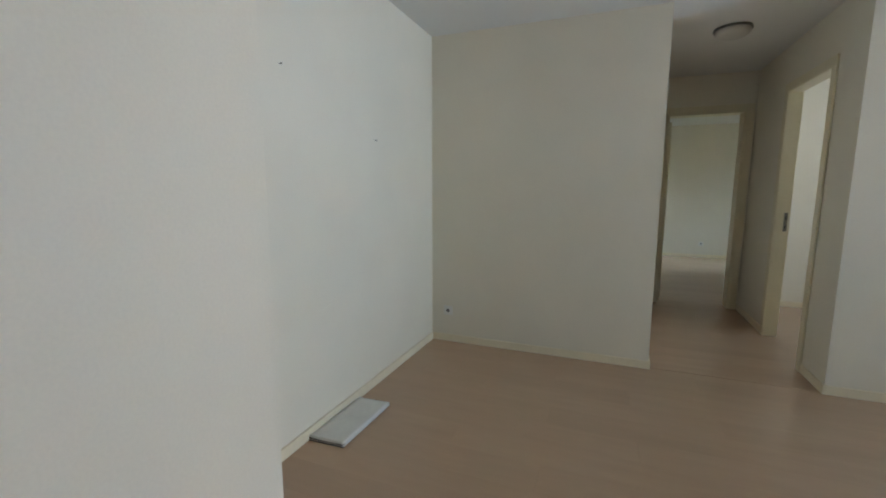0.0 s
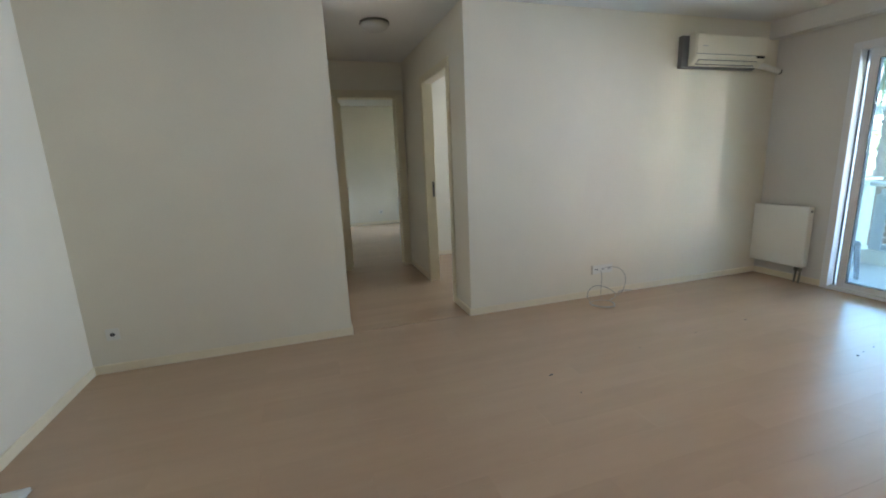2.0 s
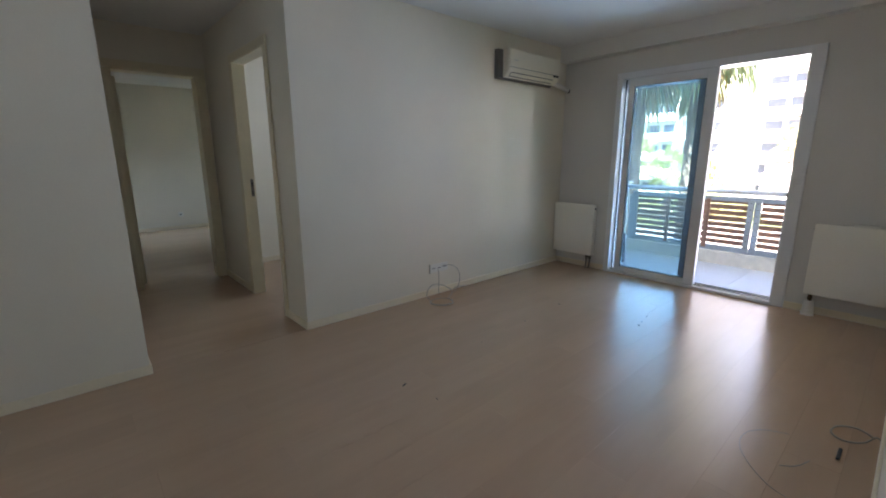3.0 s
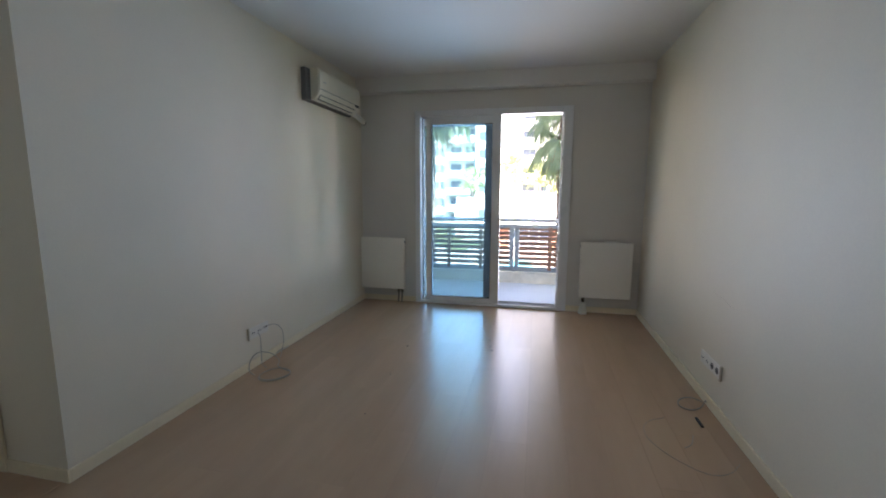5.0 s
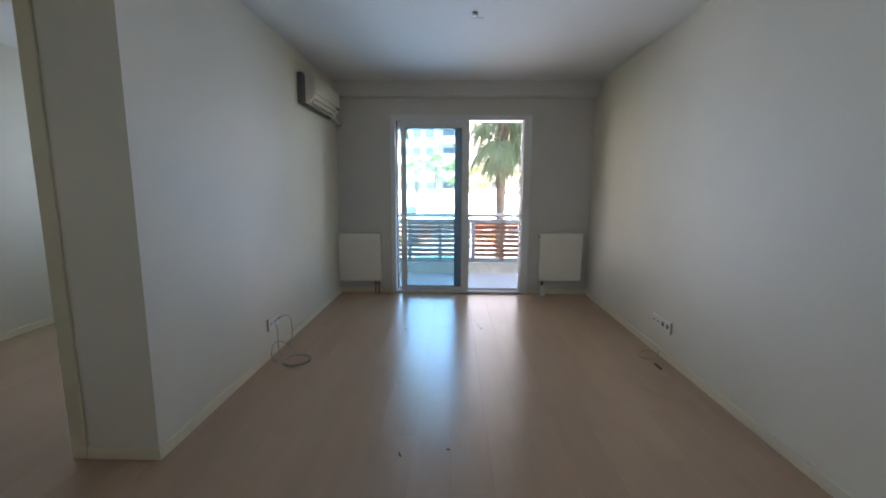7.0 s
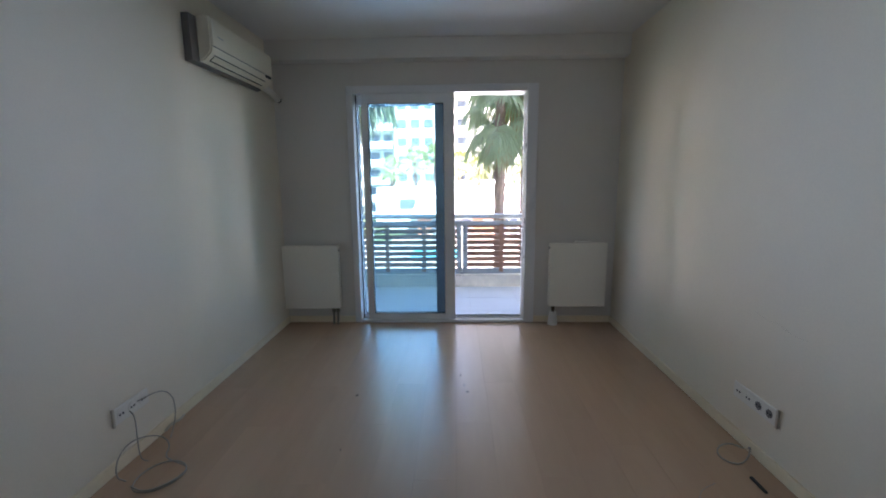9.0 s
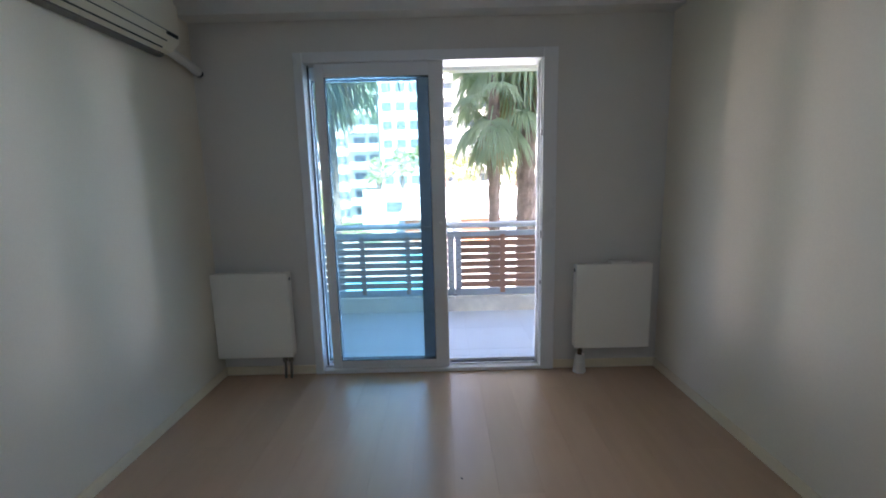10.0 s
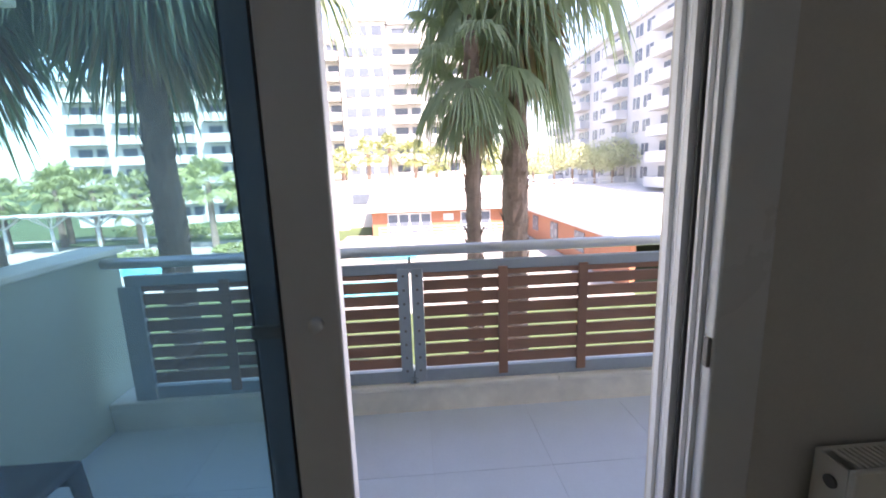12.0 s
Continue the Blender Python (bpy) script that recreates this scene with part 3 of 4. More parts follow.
# folded newspaper by the west wall
news = empty("newspaper", (-1.017, 2.957, 0.0), "folded pale newspaper with dark lower sheets by the skirting board", "newspaper")
for k, (dx, w, ln, h, mat) in enumerate(((-0.002, 0.106, 0.236, 0.001, GREYPLASTIC), (0.003, 0.104, 0.231, 0.006, PAPER), (-0.004, 0.102, 0.232, 0.010, GREYPLASTIC), (0.0, 0.103, 0.234, 0.014, PAPER), (0.002, 0.101, 0.231, 0.019, PAPER))):
    bm = bmesh.new()
    bmesh.ops.create_grid(bm, x_segments=10, y_segments=22, size=1)
    for v in bm.verts:
        x, y = v.co.x, v.co.y
        curl = 0.006 * max(0.0, -y - 0.82) * 5 * (k > 2) * (0.4 + 0.6 * abs(x)) + 0.004 * max(0.0, -x - 0.75) * 4 * (k > 1)
        v.co = Vector((x * w + dx + 0.004 * y, y * ln + 0.006 * x, h + 0.0012 * noise.noise(Vector((x * 1.5, y * 2.5, k))) + curl))
    ge = bmesh.ops.extrude_face_region(bm, geom=bm.faces[:])["geom"]
    bmesh.ops.translate(bm, vec=(0, 0, 0.0025), verts=[g for g in ge if isinstance(g, bmesh.types.BMVert)])
    part("sheet", bm, mat, news, "" if mat is PAPER else "dark printed sheet", True)


# ---- lamps and ceiling things ----
lampo = empty("ceiling_light", (1.06, 5.05, CEILING), "round flush ceiling light with a metal rim and opal dome", "ceiling light")
part("rim", cyl(bmesh.new(), (0, 0, -0.016), (0, 0, 0), 0.13, 0.125, 40), RIM, lampo, "thin dull metal rim")
bm = bmesh.new()
bmesh.ops.create_uvsphere(bm, u_segments=32, v_segments=14, radius=0.12)
bmesh.ops.scale(bm, vec=(1, 1, 0.45), verts=bm.verts)
bmesh.ops.translate(bm, vec=(0, 0, -0.028), verts=bm.verts)
part("dome", bm, OPAL, lampo, "unlit opal glass dome", True)
rose = empty("ceiling_hook", (2.92, 2.82, CEILING), "bare ceiling lamp connection with wire ends", "lamp wiring")
part("cap", cyl(bmesh.new(), (0, 0, -0.012), (0, 0, 0), 0.02, seg=16), GREYPLASTIC, rose)
part("wire", tube(bmesh.new(), [(0, 0, -0.01), (0.0, -0.02, -0.03), (0.005, -0.06, -0.028)], 0.003), CABLE, rose)
part("hook", tube(bmesh.new(), [(0, 0, -0.01), (0, 0.004, -0.03), (0, 0.014, -0.034), (0, 0.02, -0.024)], 0.003), METAL, rose)
for y, z in ((2.645, 1.863), (3.463, 1.613)):
    s = empty("screw", (-1.135, y, z), "small dark screw stuck in the wall", "screw")
    part("shank", cyl(bmesh.new(), (-0.01, 0, 0), (0.012, 0, 0), 0.002, seg=8), DARK, s)
    part("head", cyl(bmesh.new(), (0.012, 0, 0), (0.015, 0, 0), 0.004, seg=12), BRONZE, s)

# ---- the balcony ----
BF = -0.05
structure("balcony_slab", boxes((XO + 0.05, 6.80, -0.6, 4.47, -0.25, BF - 0.003)), GROUT, "balcony slab", "balcony")
structure("balcony_curb", boxes((6.485, 6.72, -0.6, 4.325, BF, 0.09)), MARBLE, "low marble kerb of the balcony", "kerb")
cap = empty("curb_cap", (6.605, 1.83, 0.09), "pale veined marble slabs capping the kerb", "kerb", kind="structure")
for k in range(6):
    y0 = -0.6 + k * 0.8208
    part("slab", B(-0.137, 0.135, y0 - 1.83 + 0.001, y0 + 0.8188 - 1.83, 0.0, 0.032, bevel=0.007), MARBLE, cap)
structure("balcony_parapet", boxes((XO + 0.05, 6.74, 4.33, 4.47, BF, 0.905)), PARAPET, "rendered side parapet of the balcony, shade and glass tint in its colour", "parapet")
structure("parapet_cap", B(XO + 0.05, 6.77, 4.29, 4.51, 0.905, 0.935, bevel=0.006), MARBLE, "grey marble cap on the parapet", "parapet")
structure("balcony_ceiling", boxes((XO + 0.05, 6.72, -0.6, 5.3, 2.49, 2.66), (6.60, 6.72, -0.6, 5.3, 2.44, 2.49)), CEIL, "cream underside of the balcony above", "ceiling")

structure("door_sill", B(5.111, 5.3195, 2.041, 3.729, -0.25, -0.0495, bevel=0.001), TILE, "pale tiled sill outside the balcony door", "sill")

railing = empty("railing", (6.52, 2.0, 0.145), "balcony railing of silver rails and red-brown slats", "railing")


def rp(name, bm, mat, lab="", parent=railing, smooth=False):
    bm.transform(Matrix.Translation((-6.52, -2.0, -0.145)))
    return part(name, bm, mat, parent, lab, smooth)


rp("handrail", cyl(bmesh.new(), (6.56, -0.6, 0.872), (6.56, 4.285, 0.872), 0.03, seg=20), ALU, "silver tubular handrail", smooth=True)
rp("upper_rail", B(6.505, 6.54, -0.6, 4.16, 0.757, 0.812, bevel=0.004), STEEL)
rp("lower_rail", B(6.505, 6.54, -0.6, 4.16, 0.12, 0.193, bevel=0.004), STEEL)
rp("end_post", B(6.49, 6.53, 4.08, 4.19, 0.12, 0.757, bevel=0.004), STEEL, "broad silver end post")
for y in (2.722, 2.648):
    post = rp("steel_post", B(6.492, 6.504, y - 0.032, y + 0.032, 0.13, 0.785, bevel=0.003), STEEL, "perforated steel post")
    for k in range(8):
        z = 0.20 + k * 0.078
        rp("bolt", cyl(bmesh.new(), (6.486, y, z), (6.493, y, z), 0.0075, seg=8), GREYPLASTIC, parent=post)
rp("foot_bracket", B(6.483, 6.506, 2.66, 2.71, 0.122, 0.152, bevel=0.003), STEEL, "steel foot bracket with a bolt")
rp("foot_bolt", cyl(bmesh.new(), (6.477, 2.685, 0.136), (6.484, 2.685, 0.136), 0.009, seg=10), GREYPLASTIC)
rp("hinge_pin", cyl(bmesh.new(), (6.52, 2.685, 0.785), (6.52, 2.685, 0.845), 0.007, seg=10), GREYPLASTIC)
for y in (3.658, 3.18, 2.178, 1.727, 1.24, 0.75, 0.26, -0.25):
    rp("slat_post", B(6.488, 6.504, y - 0.026, y + 0.026, 0.15, 0.775, bevel=0.003), SLAT)
SPANS = ((4.08, 2.755), (2.615, -0.6))
for a, b in SPANS:
    for k in range(8):
        z = 0.212 + k * 0.0737
        rp("slat", B(6.505, 6.523, b, a, z, min(z + 0.0585, 0.756), bevel=0.003), SLAT)

# a chair on the balcony, seen through the glass
chair = empty("balcony_chair", (5.48, 4.04, BF), "dark slate plastic chair standing by the parapet", "chair")
part("seat", B(-0.24, 0.2, -0.2, 0.2, 0.37, 0.40, bevel=0.012), CHAIRMAT, chair)
part("apron", boxes((0.18, 0.2, -0.19, 0.19, 0.31, 0.37)), CHAIRMAT, chair)
for x, y in ((0.18, -0.18), (0.18, 0.18), (-0.22, -0.18), (-0.22, 0.18)):
    bm = cyl(bmesh.new(), (x * 1.18, y * 1.1, 0), (x, y, 0.38), 0.02, 0.026, 12)
    part("leg", bm, CHAIRMAT, chair, smooth=True)
bm = bmesh.new()
box(bm, -0.27, -0.24, -0.2, 0.2, 0.40, 0.80, 0.01)
part("backrest", bm, CHAIRMAT, chair)


unit = empty("outdoor_unit", (6.3, 4.62, 2.12), "white outdoor air-conditioner unit hung under the slab", "air conditioner")
part("casing", B(-0.36, 0.30, -0.14, 0.14, 0.0, 0.30, bevel=0.012), WHITEPLASTIC, unit)
for k in range(5):
    part("louvre", B(-0.30, 0.24, -0.147, -0.139, 0.05 + 0.045 * k, 0.07 + 0.045 * k, bevel=0.002), GREYPLASTIC, unit)
for x in (-0.28, 0.22):
    part("hanger", B(x, x + 0.03, -0.1, -0.07, 0.298, 0.375), METAL, unit)

for y, z, ln, tilt in ((2.86, 0.655, 0.11, 0.10), (2.93, 0.69, 0.05, 0.05)):
    structure("trim", tube(bmesh.new(), [(-1.1352, y + ln * u, z + tilt * ln * u * 2) for u in (0, 0.3, 0.7, 1)], lambda u: 0.0006 + 0.003 * math.sin(math.pi * min(max(u, 0.05), 0.95)), 5), PLASTIC, "faint grey scuff on the painted wall", "scuff")
crack = [(3.10, 0.70), (3.02, 0.682), (2.95, 0.69), (2.86, 0.668), (2.78, 0.672)]
structure("trim", tube(bmesh.new(), [(x, YS, z) for x, z in crack], 0.0005, 5), CABLE, "hairline crack in the painted wall", "crack")


# ---- outside: ground ----
G0 = -5.0
bm = bmesh.new()
box(bm, 5.3, 1500, -1200, 1200, G0 - 0.5, G0)
structure("ground", bm, GRASS, "sunlit lawn between the blocks", "lawn")
structure("path", boxes((22.5, 30, -7.9, 10, G0, G0 + 0.045), (30, 47, -7.9, 9.45, G0, G0 + 0.04), (44, 47.5, 12, 60, G0, G0 + 0.04), (27, 44, 9.5, 40, G0, G0 + 0.035), (52.0, 53.4, 10, 60, G0, G0 + 0.05)), PAVING, "pale stone paving round the pool", "paving")
structure("water", boxes((34.0, 38.5, 2.6, 6.5, G0 + 0.03, G0 + 0.055), (33.0, 37.5, 20, 30, G0 + 0.03, G0 + 0.055), (25.5, 28.5, 3.5, 9.5, G0 + 0.03, G0 + 0.055)), POOL, "turquoise swimming pool", "pool")
structure("terrace", boxes((57, 140, -9.5, 13, G0, 0.0), (56.6, 57, -9.5, 13, G0, 0.35), (57, 140, -60, -9.5, G0, -1.3), (56.6, 57, -60, -9.5, G0, -1.0)), WHITEWALL, "raised white terrace behind the pavilion", "terrace")


terrace_rail = empty("terrace_railing", (57.3, -21.0, -1.0), "low white railing along the terrace under the olive trees", "railing")
for z in (0.3, 0.62):
    part("rail", B(-0.04, 0.04, -11.2, 11.2, z - 0.04, z + 0.04), WHITEWALL, terrace_rail)
for k in range(13):
    part("post", B(-0.06, 0.06, -11.2 + k * 1.86, -11.08 + k * 1.86, -0.3, 0.7), WHITEWALL, terrace_rail)


# ---- palms ----
def palm_leaf(reach, blade, segs, sag, seed, mat, turn=None, size=1.0):
    """One fan: a stalk along x and fingers joined to half their length, turned into place, with tips that hang straight down."""
    rnd = random.Random(seed)
    turn = turn or Matrix.Identity(3)
    bm = bmesh.new()
    w = 0.018
    def put(v, drop=0.0):
        p = turn @ v
        p.z -= drop
        return bm.verts.new(p * size)
    for a, b in zip(range(4), range(1, 5)):
        xa, xb = reach * a / 4, reach * b / 4
        za, zb = -0.05 * (a / 4) ** 2 * reach, -0.05 * (b / 4) ** 2 * reach
        bm.faces.new([put(Vector(p)) for p in ((xa, -w, za), (xb, -w * 0.8, zb), (xb, w * 0.8, zb), (xa, w, za))])
    span = radians(132)
    for i in range(segs):
        a = -span + 2 * span * (i + 0.5) / segs
        ln = blade * (1 - 0.25 * (abs(a) / span) ** 2) * rnd.uniform(0.88, 1.08)
        d = Vector((math.cos(a), math.sin(a), 0.0))
        s = Vector((-math.sin(a), math.cos(a), 0.0))
        half = span / segs
        tip = rnd.uniform(0.7, 1.3) * sag
        pts = []
        for r, k in ((0.0, 0.0), (0.34, 0.95), (0.6, 1.0), (0.76, 0.6), (0.9, 0.3), (1.0, 0.03)):
            over = max(0.0, r - 0.42)
            c = Vector((reach, 0, -0.05 * reach)) + d * (ln * (r - 0.42 * over * min(1.0, tip)))
            c.z += 0.08 * r * math.cos(a * 0.5) - 0.22 * ln * r * (a / span) ** 2
            drop = tip * ln * (1.15 * over ** 1.25)
            wd = half * ln * 0.62 * k * min(1.0, r + 0.05)
            fold = 0.016 * k
            pts.append([put(c - s * wd + Vector((0, 0, -fold)), drop), put(c + Vector((0, 0, fold)), drop), put(c + s * wd + Vector((0, 0, -fold)), drop)])
        for p0, p1 in zip(pts, pts[1:]):
            bm.faces.new((p0[0], p1[0], p1[1], p0[1]))
            bm.faces.new((p0[1], p1[1], p1[2], p0[2]))
    me = bpy.data.meshes.new("leaf")
    bm.to_mesh(me)
    bm.free()
    me.materials.append(mat)
    return me


def palm_trunk(base, top, r0, r1, seed):
    rnd = random.Random(seed)
    bm = bmesh.new()
    n = int((top - base) / 0.16)
    seg = 16
    rings = []
    for i in range(n + 1):
        t = i / n
        z = base + (top - base) * t
        r = r0 + (r1 - r0) * t
        rings.append([bm.verts.new(((r * rnd.uniform(0.9, 1.1)) * math.cos(k * math.tau / seg), (r * rnd.uniform(0.9, 1.1)) * math.sin(k * math.tau / seg), z)) for k in range(seg)])
    for a, b in zip(rings, rings[1:]):
        for k in range(seg):
            bm.faces.new((a[k], a[(k + 1) % seg], b[(k + 1) % seg], b[k]))
    for i in range(int((top - base) * 42 * r0 / 0.19)):
        z = base + (top - base) * rnd.random()
        t = (z - base) / (top - base)
        r = (r0 + (r1 - r0) * t) * 0.97
        a = rnd.random() * math.tau
        c, s = math.cos(a), math.sin(a)
        h, w, o = rnd.uniform(0.09, 0.18), rnd.uniform(0.03, 0.055), rnd.uniform(0.02, 0.06)
        p = [Vector((c * r - s * w, s * r + c * w, z)), Vector((c * r + s * w, s * r - c * w, z)), Vector((c * (r + o), s * (r + o), z + h)), Vector((c * r, s * r, z + h * 0.5))]
        v = [bm.verts.new(q) for q in p]
        for f in ((0, 1, 2), (1, 3, 2), (3, 0, 2)):
            bm.faces.new([v[k] for k in f])
    return bm


def palm(x, y, crown, r0, r1, green, dry, size, seed, label, lowest=-80):
    rnd = random.Random(seed)
    top = empty("palm_tree", (x, y, G0), label, "palm tree", "fan palms in front of the balcony")
    part("trunk", palm_trunk(0, crown - G0, r0, r1, seed), TRUNK, top, "rough brown trunk with old leaf bases")
    crown_part = part("crown_core", cyl(bmesh.new(), (0, 0, crown - G0 - 0.55), (0, 0, crown - G0 + 0.25), r1 * 1.25, r1 * 0.4, 12), TRUNK, top)
    for i in range(green + dry):
        is_dry = i >= green
        t = i / green if not is_dry else rnd.random()
        pitch = 66 - (66 - lowest) * t ** 0.72 + rnd.uniform(-10, 10) if not is_dry else rnd.uniform(-88, -68)
        k = size * rnd.uniform(0.85, 1.12)
        az = i * 137.5 + rnd.uniform(-18, 18)
        z = crown - G0 + 0.15 - 0.55 * t if not is_dry else crown - G0 - 0.45
        turn = (Matrix.Rotation(radians(az), 4, "Z") @ Matrix.Rotation(radians(-pitch), 4, "Y") @ Matrix.Rotation(radians(rnd.uniform(-25, 25)), 4, "X")).to_3x3()
        if is_dry:
            me = palm_leaf(0.65, 0.9, 34, 0.9, seed * 100 + i, STRAW, turn, k)
        else:
            me = palm_leaf(0.8, 1.0, 42, rnd.uniform(0.7, 1.25), seed * 100 + i, LEAF, turn, k)
        ob = new("leaf", me)
        ob.parent = top
        ob.location = (0, 0, z)
    return top


palm(10.4, 1.17, 4.55, 0.205, 0.165, 25, 4, 1.22, 1, "tall fan palm with a thick trunk and drooping leaves")
palm(9.7, 1.88, 2.85, 0.11, 0.09, 15, 3, 0.62, 2, "slim fan palm leaning close to a thicker one")
palm(10.2, 5.93, 5.1, 0.20, 0.165, 30, 8, 1.35, 3, "thick fan palm with a dense dark crown")
palm(12.0, 5.34, 5.2, 0.165, 0.13, 28, 7, 1.3, 4, "fan palm standing behind a thicker one")
palm(10.6, 8.7, 4.95, 0.19, 0.16, 30, 7, 1.35, 5, "fan palm at the far end of the row")


def far_palm(x, y, base, height, size, seed):
    rnd = random.Random(seed)
    top = empty("palm_tree", (x, y, base), "sunlit fan palm in the garden", "palm tree", "garden palms")
    part("trunk", palm_trunk(0, height, 0.3, 0.2, seed), TRUNK, top)
    bm = bmesh.new()
    for i in range(28):
        t = i / 28
        pitch = 75 - 120 * t + rnd.uniform(-10, 10)
        turn = (Matrix.Rotation(radians(i * 137.5 + rnd.uniform(-20, 20)), 4, "Z") @ Matrix.Rotation(radians(-pitch), 4, "Y")).to_3x3()
        k = len(bm.verts)
        bm.from_mesh(palm_leaf(1.0, 0.9, 20, rnd.uniform(0.5, 1.0), seed * 100 + i, FARLEAF, turn, size * rnd.uniform(0.85, 1.15)))
        bm.verts.ensure_lookup_table()
        bmesh.ops.translate(bm, vec=(0, 0, height + 0.2 - 0.4 * t), verts=bm.verts[k:])
    part("crown", bm, FARLEAF, top)
    return top


for k, (x, y, base, h, s) in enumerate(((60, 8.2, 0.0, 3.7, 1.35), (60.5, 5.5, 0.0, 4.3, 1.35), (61, 2.2, 0.0, 3.6, 1.3), (62, -0.6, 0.0, 2.6, 1.3), (61, 11.6, 0.0, 2.7, 1.2), (62, -7.6, 0.0, 3.0, 1.35),
                                      (43, 20.5, G0, 6.0, 1.5), (45, 18.2, G0, 5.2, 1.3), (42, 14.5, G0, 4.2, 1.4), (48.5, 30.2, G0, 4.8, 1.6), (49, 34.5, G0, 5.4, 1.6), (48, 37.2, G0, 5.6, 1.5), (47, 25.0, G0, 5.5, 1.4), (49, 15.8, G0, 3.2, 1.1),
                                      (46.5, 41, G0, 5.0, 1.5), (50, 38, G0, 6, 1.5))):
    far_palm(x, y, base, h, s, 60 + k)


# ---- olive trees and shrubs ----
def leaf_cloud(bm, centre, radius, count, size, rnd):
    for _ in range(count):
        d = Vector((rnd.gauss(0, 1), rnd.gauss(0, 1), rnd.gauss(0, 0.8)))
        d *= rnd.uniform(0.55, 1.0) ** 0.6 / max(d.length, 0.01)
        c = Vector(centre) + Vector((d.x * radius[0], d.y * radius[1], d.z * radius[2]))
        m = Matrix.Translation(c) @ Euler((rnd.uniform(0, 6.3), rnd.uniform(0, 6.3), rnd.uniform(0, 6.3))).to_matrix().to_4x4()
        s = size * rnd.uniform(0.6, 1.4)
        bm.faces.new([bm.verts.new(m @ Vector(p)) for p in ((-s, -s * 0.4, 0), (0, -s * 0.55, s * 0.1), (s, 0, 0), (0, s * 0.55, -s * 0.1))])


def olive(x, y, base, height, seed):
    rnd = random.Random(seed)
    top = empty("olive_tree", (x, y, base), "grey-green olive tree on the terrace", "tree", "olive trees")
    bm = bmesh.new()
    tube(bm, [(0, 0, 0), (0.08, 0.05, height * 0.2), (0.0, 0.1, height * 0.42)], lambda t: 0.2 - 0.07 * t, 8)
    part("trunk", bm, TRUNK, top)
    tips = []
    for k in range(5):
        a = k * 1.26 + rnd.random()
        tip = (math.cos(a) * height * 0.26, math.sin(a) * height * 0.26, height * rnd.uniform(0.5, 0.74))
        part("limb", tube(bmesh.new(), [(0, 0.1, height * 0.4), (tip[0] * 0.5, tip[1] * 0.5, height * 0.55), tip], lambda t: 0.1 - 0.07 * t, 6), TRUNK, top)
        tips.append(tip)
    bm = bmesh.new()
    for tip in tips + [(0, 0, height * 0.8)]:
        leaf_cloud(bm, tip, (height * 0.33, height * 0.33, height * 0.24), 620, 0.12, rnd)
    part("crown", bm, OLIVE, top)


for k, (x, y, h) in enumerate(((59, -13.0, 5.0), (58.5, -15.6, 5.4), (59, -18.2, 5.6), (58.2, -20.8, 5.5), (58.6, -23.4, 6.0), (58.2, -26.2, 5.9), (59, -29.0, 6.4), (58.5, -32, 6.2))):
    olive(x, y, -1.3, h, 90 + k)
rnd = random.Random(7)
for k, (x, y, w, h) in enumerate(((51.5, 24, 5, 0.7), (51, 14, 3, 0.6), (54, 31, 6, 0.9), (41, 17.5, 2.5, 0.5), (39, 24.0, 3, 0.5), (55, 20, 5, 1.2))):
    bm = bmesh.new()
    leaf_cloud(bm, (x, y, G0 + h * 0.6), (1.2, w, h), 700, 0.16, rnd)
    tagged(new("shrub", mesh_of("shrub", bm, FARLEAF)), "low sunlit shrubs along the path", "shrub", "shrubs in the garden", "stuff")

# ---- pavilion by the pool ----
pav = empty("pavilion", (46, 0, G0), "terracotta pool pavilion under a broad white roof", "building")


def pv(name, bm, mat, lab="", parent=pav):
    bm.transform(Matrix.Translation((-46, 0, -G0)))
    return part(name, bm, mat, parent, lab)


pv("wall", boxes((46, 46.3, -8, 6.8, G0, -2.55), (24.3, 46, -8.3, -8, G0, -2.55), (46.3, 58, 6.5, 6.8, G0, -2.55)), BRICKRED, "terracotta cladding")
bm = bmesh.new()
v = [bm.verts.new(p) for p in ((45.2, 7.4, -2.55), (45.2, -7.6, -2.55), (24, -7.6, -2.55), (24, -40, -2.4), (57, -40, -1.55), (57, 7.4, -0.9), (45.2, 7.4, -2.3), (45.2, -7.6, -2.3), (24, -7.6, -2.3), (24, -40, -2.15), (57, -40, -1.3), (57, 7.4, -0.65))]
bm.faces.new(v[:6][::-1])
bm.faces.new(v[6:])
for k in range(6):
    bm.faces.new((v[k], v[(k + 1) % 6], v[6 + (k + 1) % 6], v[6 + k]))
bmesh.ops.triangulate(bm, faces=[f for f in bm.faces if len(f.verts) > 4])
pv("roof", bm, WHITEWALL, "broad white roof")


def pav_window(y0, y1, n):
    w = pv("window", boxes((45.93, 45.995, y0, y1, G0 + 0.1, -2.75)), WHITEWALL, "white framed glass doors")
    step = (y1 - y0) / n
    for k in range(n):
        pv("pane", B(45.90, 45.925, y0 + k * step + 0.1, y0 + (k + 1) * step - 0.1, G0 + 0.25, -2.9), SMALLGLASS, parent=w)


